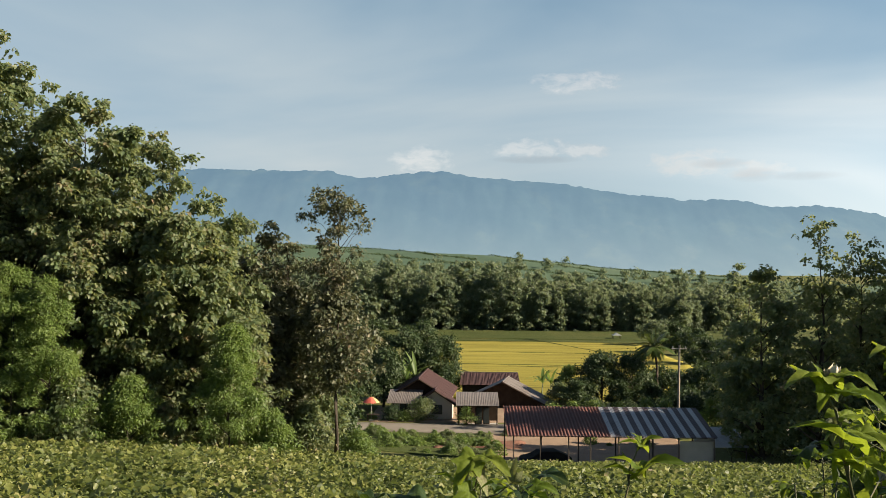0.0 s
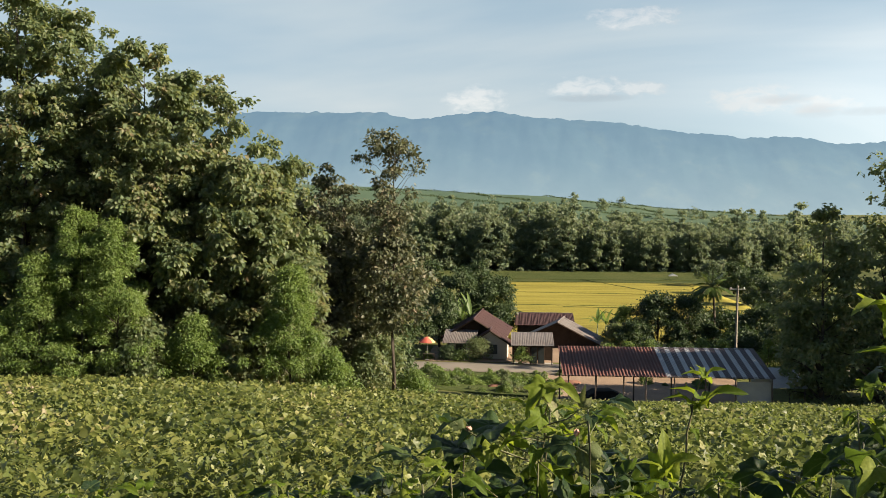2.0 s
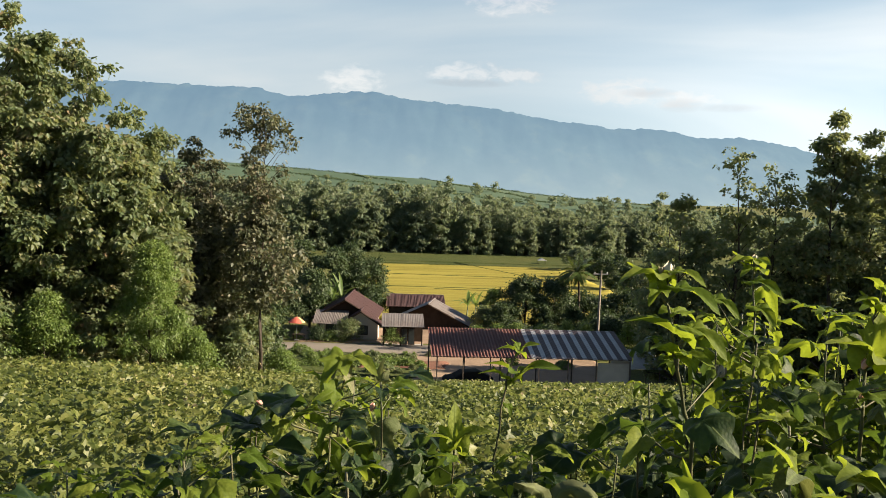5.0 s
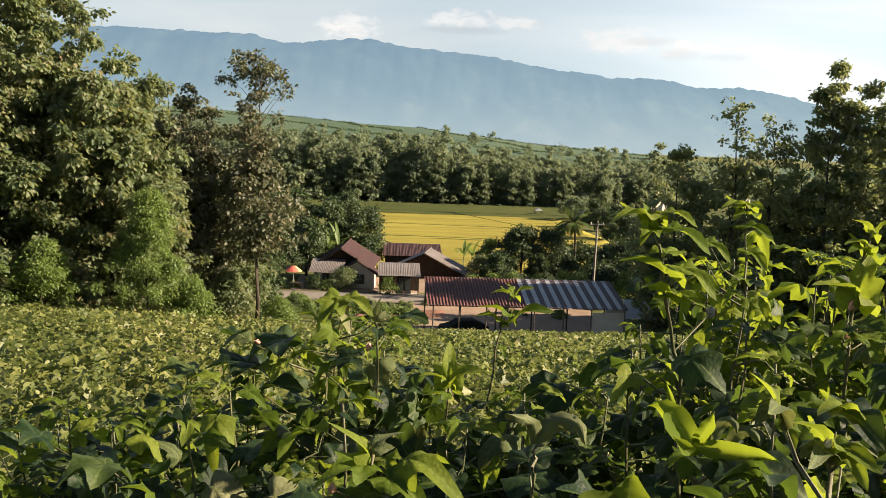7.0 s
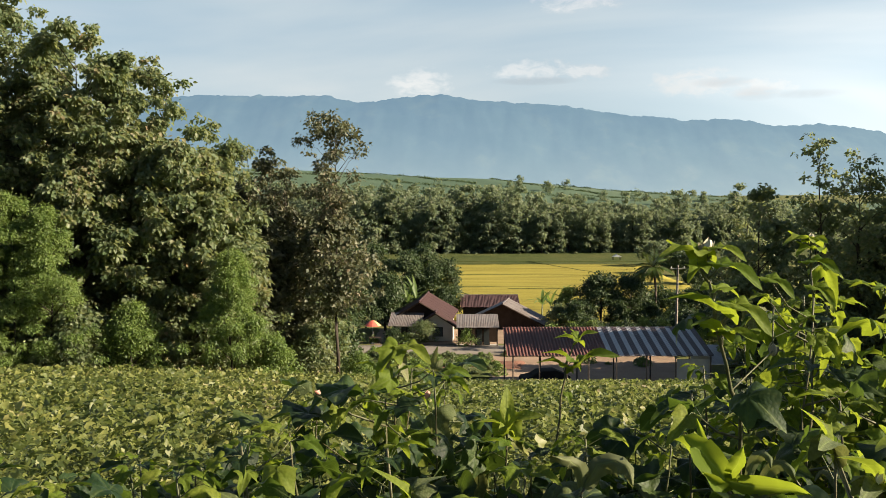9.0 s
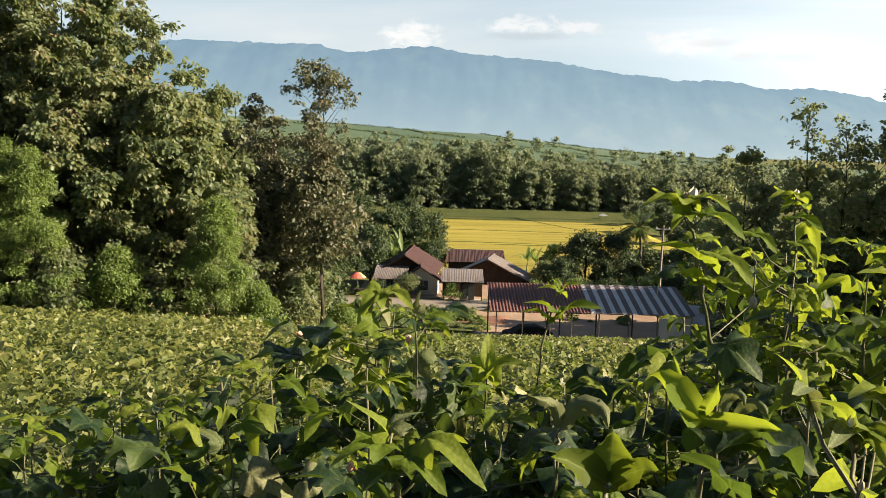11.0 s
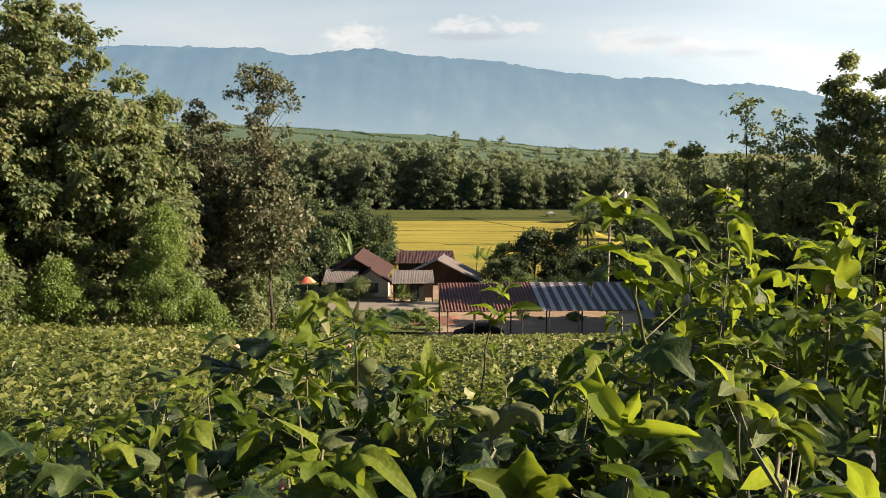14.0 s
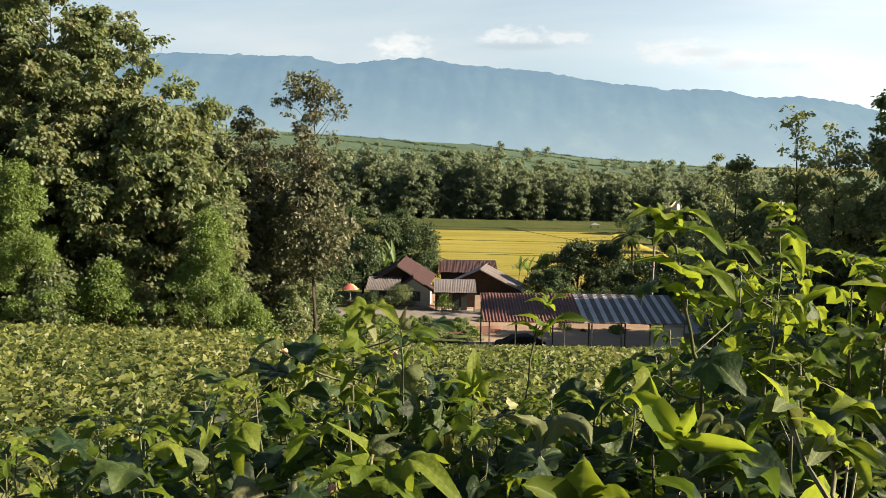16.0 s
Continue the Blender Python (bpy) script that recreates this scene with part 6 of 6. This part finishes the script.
# blades that stand out: joint, tip, roll about the midrib, kind
SINGLE = {
    "tall": [(0.731, 1.634, 1.425, 0.648, 1.577, 1.421, -6, 7), (0.733, 1.622, 1.414, 0.730, 1.657, 1.452, 5, 7), (0.768, 1.623, 1.435, 0.814, 1.589, 1.416, 6, 7),
        (0.778, 1.629, 1.403, 0.841, 1.581, 1.367, 5, 7), (0.734, 1.610, 1.400, 0.703, 1.569, 1.379, -8, 7), (0.772, 1.629, 1.318, 0.665, 1.607, 1.345, -5, 8),
        (0.775, 1.644, 1.356, 0.832, 1.679, 1.339, 8, 7), (0.817, 1.658, 1.324, 0.871, 1.609, 1.277, 9, 7), (0.775, 1.634, 1.278, 0.715, 1.579, 1.301, -5, 7),
        (0.792, 1.653, 1.272, 0.846, 1.609, 1.264, 4, 7)],
    "second": [(1.274, 2.453, 1.400, 1.185, 2.396, 1.396, -8, 7), (1.284, 2.453, 1.403, 1.304, 2.391, 1.400, 8, 7), (1.279, 2.430, 1.379, 1.212, 2.371, 1.367, -10, 7),
        (1.276, 2.426, 1.344, 1.327, 2.360, 1.318, 12, 7), (1.103, 2.269, 1.311, 1.151, 2.221, 1.269, 12, 7), (1.097, 2.263, 1.261, 1.031, 2.216, 1.264, -8, 7),
        (1.286, 2.417, 1.272, 1.311, 2.350, 1.232, 10, 7), (1.269, 2.398, 1.194, 1.197, 2.348, 1.170, -10, 7)],
    "third": [(1.298, 1.868, 1.241, 1.172, 1.818, 1.281, -24, 7), (1.299, 1.868, 1.244, 1.350, 1.908, 1.342, 10, 7), (1.292, 1.869, 1.246, 1.251, 1.938, 1.303, 28, 0),
        (1.326, 1.884, 1.384, 1.276, 1.870, 1.417, -14, 7), (1.336, 1.884, 1.389, 1.370, 1.866, 1.416, 14, 7), (1.311, 1.882, 1.357, 1.247, 1.845, 1.365, -14, 7),
        (1.319, 1.879, 1.338, 1.246, 1.823, 1.351, -14, 7)],
    "big": [(0.584, 0.859, 1.236, 0.649, 0.807, 1.227, -10, 10), (0.600, 0.813, 1.236, 0.548, 0.786, 1.249, 15, 10), (0.547, 0.747, 1.223, 0.502, 0.752, 1.252, 22, 0)],
    "bottom": [(0.407, 0.685, 1.261, 0.367, 0.667, 1.283, -25, 0)],
    "right": [(0.784, 1.009, 1.198, 0.817, 0.956, 1.190, 12, 7), (0.779, 1.009, 1.201, 0.722, 0.986, 1.240, -12, 7), (0.776, 1.009, 1.199, 0.732, 0.960, 1.193, -20, 3),
        (0.800, 1.008, 1.202, 0.824, 0.977, 1.199, 15, 3), (0.796, 0.997, 1.192, 0.802, 0.954, 1.169, 15, 7), (0.926, 1.251, 1.169, 0.951, 1.167, 1.151, 5, 10),
        (0.943, 1.250, 1.169, 0.867, 1.195, 1.186, -8, 7), (0.708, 0.685, 1.243, 0.678, 0.671, 1.287, -12, 7), (0.702, 0.685, 1.238, 0.640, 0.669, 1.256, 5, 0),
        (0.785, 1.160, 1.196, 0.750, 1.168, 1.250, -20, 7), (0.789, 1.160, 1.198, 0.747, 1.103, 1.213, -15, 3)],
    "curl": [(0.475, 1.346, 1.051, 0.519, 1.395, 1.054, 0, 0)],
    "front": [(0.220, 1.194, 1.100, 0.172, 1.183, 1.162, -15, 9), (0.222, 1.196, 1.122, 0.268, 1.217, 1.140, 12, 3), (0.273, 1.173, 1.115, 0.349, 1.124, 1.075, 18, 9),
        (0.212, 1.175, 1.106, 0.145, 1.135, 1.089, -15, 7), (0.249, 1.151, 1.095, 0.303, 1.115, 1.061, 15, 7), (0.165, 1.122, 1.068, 0.095, 1.097, 1.083, -5, 0),
        (0.222, 1.150, 1.076, 0.191, 1.119, 1.058, -12, 0), (0.244, 1.194, 1.108, 0.261, 1.151, 1.092, 24, 7), (0.267, 1.168, 1.069, 0.313, 1.168, 1.085, 6, 0)],
    "three": [(0.411, 2.106, 0.965, 0.412, 2.138, 1.057, 0, 7), (0.408, 2.107, 0.965, 0.338, 2.082, 0.988, -15, 7), (0.414, 2.106, 0.965, 0.492, 2.078, 1.006, 15, 7),
        (0.406, 2.073, 0.935, 0.346, 2.057, 0.945, -9, 7)],
    "centre": [(-0.026, 2.382, 0.997, -0.118, 2.340, 0.948, -10, 10), (0.123, 2.340, 1.118, 0.074, 2.283, 1.044, -18, 7), (0.153, 2.349, 1.122, 0.221, 2.302, 1.088, 12, 7),
        (0.119, 2.349, 1.107, 0.157, 2.279, 1.044, 10, 3), (0.229, 2.329, 1.064, 0.238, 2.345, 1.123, 0, 3), (0.317, 2.376, 1.074, 0.372, 2.332, 1.061, 10, 0),
        (0.169, 2.271, 0.985, 0.124, 2.279, 1.029, -10, 7), (0.073, 2.345, 1.061, 0.017, 2.311, 1.087, -10, 7), (-0.069, 2.269, 0.880, 0.040, 2.228, 0.913, 0, 10)],
    "west": [(-0.265, 2.334, 0.922, -0.351, 2.286, 0.917, -6, 0), (-0.115, 2.339, 0.939, -0.229, 2.282, 0.929, -6, 0), (-0.429, 2.374, 0.782, -0.480, 2.318, 0.794, -12, 3),
        (-0.210, 1.965, 0.815, -0.270, 1.972, 0.853, -18, 3), (-0.562, 2.082, 0.817, -0.649, 2.039, 0.844, -5, 0), (-0.286, 1.677, 0.908, -0.360, 1.622, 0.893, -4, 10),
        (-0.173, 1.569, 0.890, -0.217, 1.535, 0.925, -9, 7), (-0.212, 2.068, 0.828, -0.167, 2.025, 0.823, 9, 7), (-0.174, 1.863, 0.821, -0.157, 1.819, 0.791, 6, 7)],
    "thin": [(0.696, 3.049, 0.944, 0.591, 3.009, 0.987, -10, 7), (0.668, 3.048, 0.927, 0.572, 3.005, 0.952, -8, 7), (0.724, 3.047, 0.936, 0.851, 2.996, 0.978, 8, 7),
        (0.712, 3.057, 1.015, 0.631, 3.013, 1.035, -6, 7), (0.724, 3.057, 1.019, 0.785, 3.038, 1.051, 8, 7), (0.716, 3.059, 1.029, 0.692, 3.083, 1.056, 0, 7)],
}
TALL = "tall cotton plant with bright sunlit leaves and a pale flower"
cotton_plant(0.90, 1.74, 1.44, 40, 0.075, 0.8, 0.2, 0.35, 3, via=((0.885, 1.73, 0.6), (0.837, 1.691, 1.109), (0.775, 1.634, 1.278), (0.752, 1.636, 1.43)), blades=SINGLE["tall"],
             flowers=((0.757, 1.634, 1.440, 0.015, 2), (0.742, 1.632, 1.436, 0.009, 0), (0.80, 1.65, 1.31, 0.010, 0), (0.995, 1.94, 1.185, 0.018, 0)), label=TALL)
cotton_plant(1.30, 2.46, 1.41, 41, 0.078, 0.9, 0.75, 0.7, 6, via=((1.29, 2.45, 0.7), (1.276, 2.40, 1.15), (1.28, 2.455, 1.41)), blades=SINGLE["second"], flowers=((1.283, 2.45, 1.412, 0.011, 2),), label=TALL)
cotton_plant(1.34, 1.95, 1.40, 42, 0.08, 0.9, 0.6, 0.5, 5, via=((1.33, 1.94, 0.7), (1.30, 1.885, 1.22), (1.328, 1.89, 1.39)), blades=SINGLE["third"], flowers=((1.285, 1.86, 1.225, 0.015, 1), (1.40, 1.86, 1.18, 0.015, 0)), label=TALL)
plant = cotton_plant(0.56, 0.90, 1.22, 43, 0.07, 0.7, 0.1, 0.0, 0, via=((0.56, 0.89, 0.6), (0.560, 0.869, 1.179), (0.554, 0.867, 1.248)), blades=SINGLE["big"], label="cotton plant with one large yellow-green leaf")
lobed_leaf(plant, "large yellow-green lobed leaf", ((((0.554, 0.867, 1.248), (0.543, 0.864, 1.264), (0.524, 0.853, 1.285), (0.505, 0.841, 1.299), (0.492, 0.828, 1.304)), 0.028),
                                                    (((0.552, 0.867, 1.251), (0.570, 0.855, 1.249), (0.588, 0.834, 1.254), (0.601, 0.813, 1.259), (0.610, 0.792, 1.261)), 0.019),
                                                    (((0.540, 0.875, 1.269), (0.537, 0.882, 1.280), (0.534, 0.889, 1.293), (0.531, 0.895, 1.307)), 0.009), (((0.552, 0.856, 1.241), (0.542, 0.848, 1.249), (0.531, 0.840, 1.260), (0.521, 0.837, 1.269)), 0.015),
                                                    (((0.555, 0.858, 1.260), (0.558, 0.849, 1.271), (0.559, 0.840, 1.283), (0.561, 0.836, 1.296)), 0.015)), Vector((-0.30, -0.85, 0.45)), M["young_cotton"])
lobed_leaf(plant, "pale wilted leaf curled over itself", ((((0.576, 0.870, 1.248), (0.581, 0.871, 1.266), (0.587, 0.867, 1.278), (0.593, 0.856, 1.278), (0.593, 0.850, 1.268)), 0.012),
                                                         (((0.584, 0.859, 1.248), (0.594, 0.860, 1.263), (0.603, 0.855, 1.272), (0.610, 0.844, 1.270), (0.613, 0.837, 1.260)), 0.013)), Vector((-0.2, -0.75, 0.63)), M["pale_cotton"], -0.42, 0.14, 0.14)
plant = cotton_plant(0.42, 0.68, 1.20, 44, 0.06, 0.6, 0.1, 0.0, 0, via=((0.42, 0.67, 0.6), (0.418, 0.642, 1.266)), blades=SINGLE["bottom"], label="cotton plant with a broad yellow-green leaf")
lobed_leaf(plant, "broad yellow-green leaf with a wavy edge", ((((0.418, 0.642, 1.266), (0.418, 0.643, 1.281), (0.418, 0.640, 1.295), (0.417, 0.637, 1.311)), 0.038),
                                                              (((0.418, 0.642, 1.266), (0.399, 0.634, 1.280), (0.383, 0.625, 1.291), (0.370, 0.616, 1.297)), 0.025),
                                                              (((0.418, 0.642, 1.266), (0.431, 0.633, 1.279), (0.439, 0.624, 1.286), (0.449, 0.614, 1.287)), 0.021)), Vector((-0.15, -0.80, 0.58)), M["mature_cotton"], 0.12, 0.08)
cotton_plant(0.80, 1.04, 1.19, 45, 0.07, 0.8, 0.35, 0.4, 2, via=((0.80, 1.03, 0.6), (0.787, 0.998, 1.109), (0.780, 1.009, 1.195)), blades=SINGLE["right"], flowers=((0.785, 0.985, 1.135, 0.008, 0), (0.77, 0.99, 1.21, 0.009, 2)), label="cotton plant with pale curled leaves and buds")
plant = cotton_plant(0.47, 1.31, 1.12, 46, 0.06, 0.6, 0.2, 0.15, 1, via=((0.47, 1.30, 0.6), (0.472, 1.291, 1.043), (0.474, 1.297, 1.094)), blades=SINGLE["curl"], label="cotton plant with pale curled leaves")
lobed_leaf(plant, "pale wilted leaf curled over itself", ((((0.474, 1.297, 1.094), (0.496, 1.300, 1.129), (0.520, 1.291, 1.139), (0.537, 1.270, 1.134), (0.542, 1.257, 1.109)), 0.034),
                                                         (((0.474, 1.297, 1.094), (0.469, 1.290, 1.125), (0.454, 1.282, 1.141), (0.425, 1.273, 1.152)), 0.024)), Vector((-0.2, -0.75, 0.63)), M["pale_cotton"], -0.42, 0.14, 0.16)
cotton_plant(0.25, 1.20, 1.10, 47, 0.065, 0.7, 0.4, 0.4, 2, via=((0.25, 1.19, 0.6), (0.237, 1.155, 1.05), (0.222, 1.180, 1.12)), blades=SINGLE["front"], flowers=((0.17, 1.165, 1.075, 0.010, 1),), label="cotton plant with drooping yellow-green leaves")
cotton_plant(0.41, 2.13, 0.95, 48, 0.075, 0.7, 0.15, 0.5, 3, via=((0.41, 2.12, 0.5), (0.409, 2.107, 0.966)), blades=SINGLE["three"])
cotton_plant(0.10, 2.38, 1.10, 49, 0.085, 1.3, 0.12, 1.2, 8, via=((0.10, 2.38, 0.5), (0.12, 2.36, 0.9), (0.135, 2.35, 1.11)), blades=SINGLE["centre"], flowers=((0.21, 2.30, 1.0, 0.013, 1), (0.04, 2.30, 0.99, 0.012, 0)))
cotton_plant(-0.26, 2.20, 0.86, 50, 0.085, 1.2, 0.12, 0.9, 6, via=((-0.26, 2.20, 0.4), (-0.25, 2.15, 0.84)), blades=SINGLE["west"])
cotton_plant(0.62, 3.06, 1.03, 51, 0.05, 0.5, 0.3, 0.2, 1, via=((0.63, 3.05, 0.5), (0.645, 3.03, 0.68), (0.675, 3.05, 0.92), (0.715, 3.06, 1.03)), blades=SINGLE["thin"], label="thin young cotton plant with small bright leaves")

# how high the plants stand from west to east, as seen over the field: direction, slope from the eye
STAND = [(-0.75, -0.30), (-0.40, -0.306), (-0.30, -0.306), (-0.214, -0.255), (-0.136, -0.222), (-0.07, -0.185), (-0.006, -0.205), (0.05, -0.285),
         (0.12, -0.275), (0.192, -0.245), (0.25, -0.232), (0.323, -0.155), (0.388, -0.112), (0.454, -0.092), (0.8, -0.082)]


def thicket():
    rng = random.Random(8)
    spots = [(0.9, 1.74), (1.3, 2.46), (1.34, 1.95), (0.1, 2.38), (-0.26, 2.2), (0.41, 2.13)]
    for u0, u1, y0, y1, count, drop in ((0.33, 0.82, 2.1, 3.0, 27, 0.07), (0.36, 0.80, 1.35, 2.1, 11, 0.24), (-0.20, 0.02, 2.1, 2.6, 8, 0.05), (0.04, 0.34, 1.9, 2.6, 15, 0.06),
                                        (-0.62, -0.20, 1.7, 2.9, 15, 0.06), (-0.30, 0.15, 1.3, 1.9, 6, 0.30), (-0.5, 0.8, 2.9, 4.2, 14, 0.45)):
        made = tries = 0
        while made < count and tries < 900:
            tries += 1
            u, y = rng.uniform(u0, u1), rng.uniform(y0, y1)
            x = 0.3 + u * y
            if min(math.hypot(x - a, y - b) for a, b in spots) < 0.17:
                continue
            spots.append((x, y))
            top = 1.53 + lerp_table(STAND, u) * y - drop * rng.uniform(0.3, 1.5)
            # sunlight put into the leaf mix: more bright leaves in the eastern plants
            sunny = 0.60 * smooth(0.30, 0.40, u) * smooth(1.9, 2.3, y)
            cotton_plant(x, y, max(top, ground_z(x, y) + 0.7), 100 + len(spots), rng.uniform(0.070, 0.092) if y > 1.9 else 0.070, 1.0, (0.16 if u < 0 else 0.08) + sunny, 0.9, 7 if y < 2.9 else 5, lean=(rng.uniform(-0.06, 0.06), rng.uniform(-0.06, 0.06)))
            made += 1


thicket()
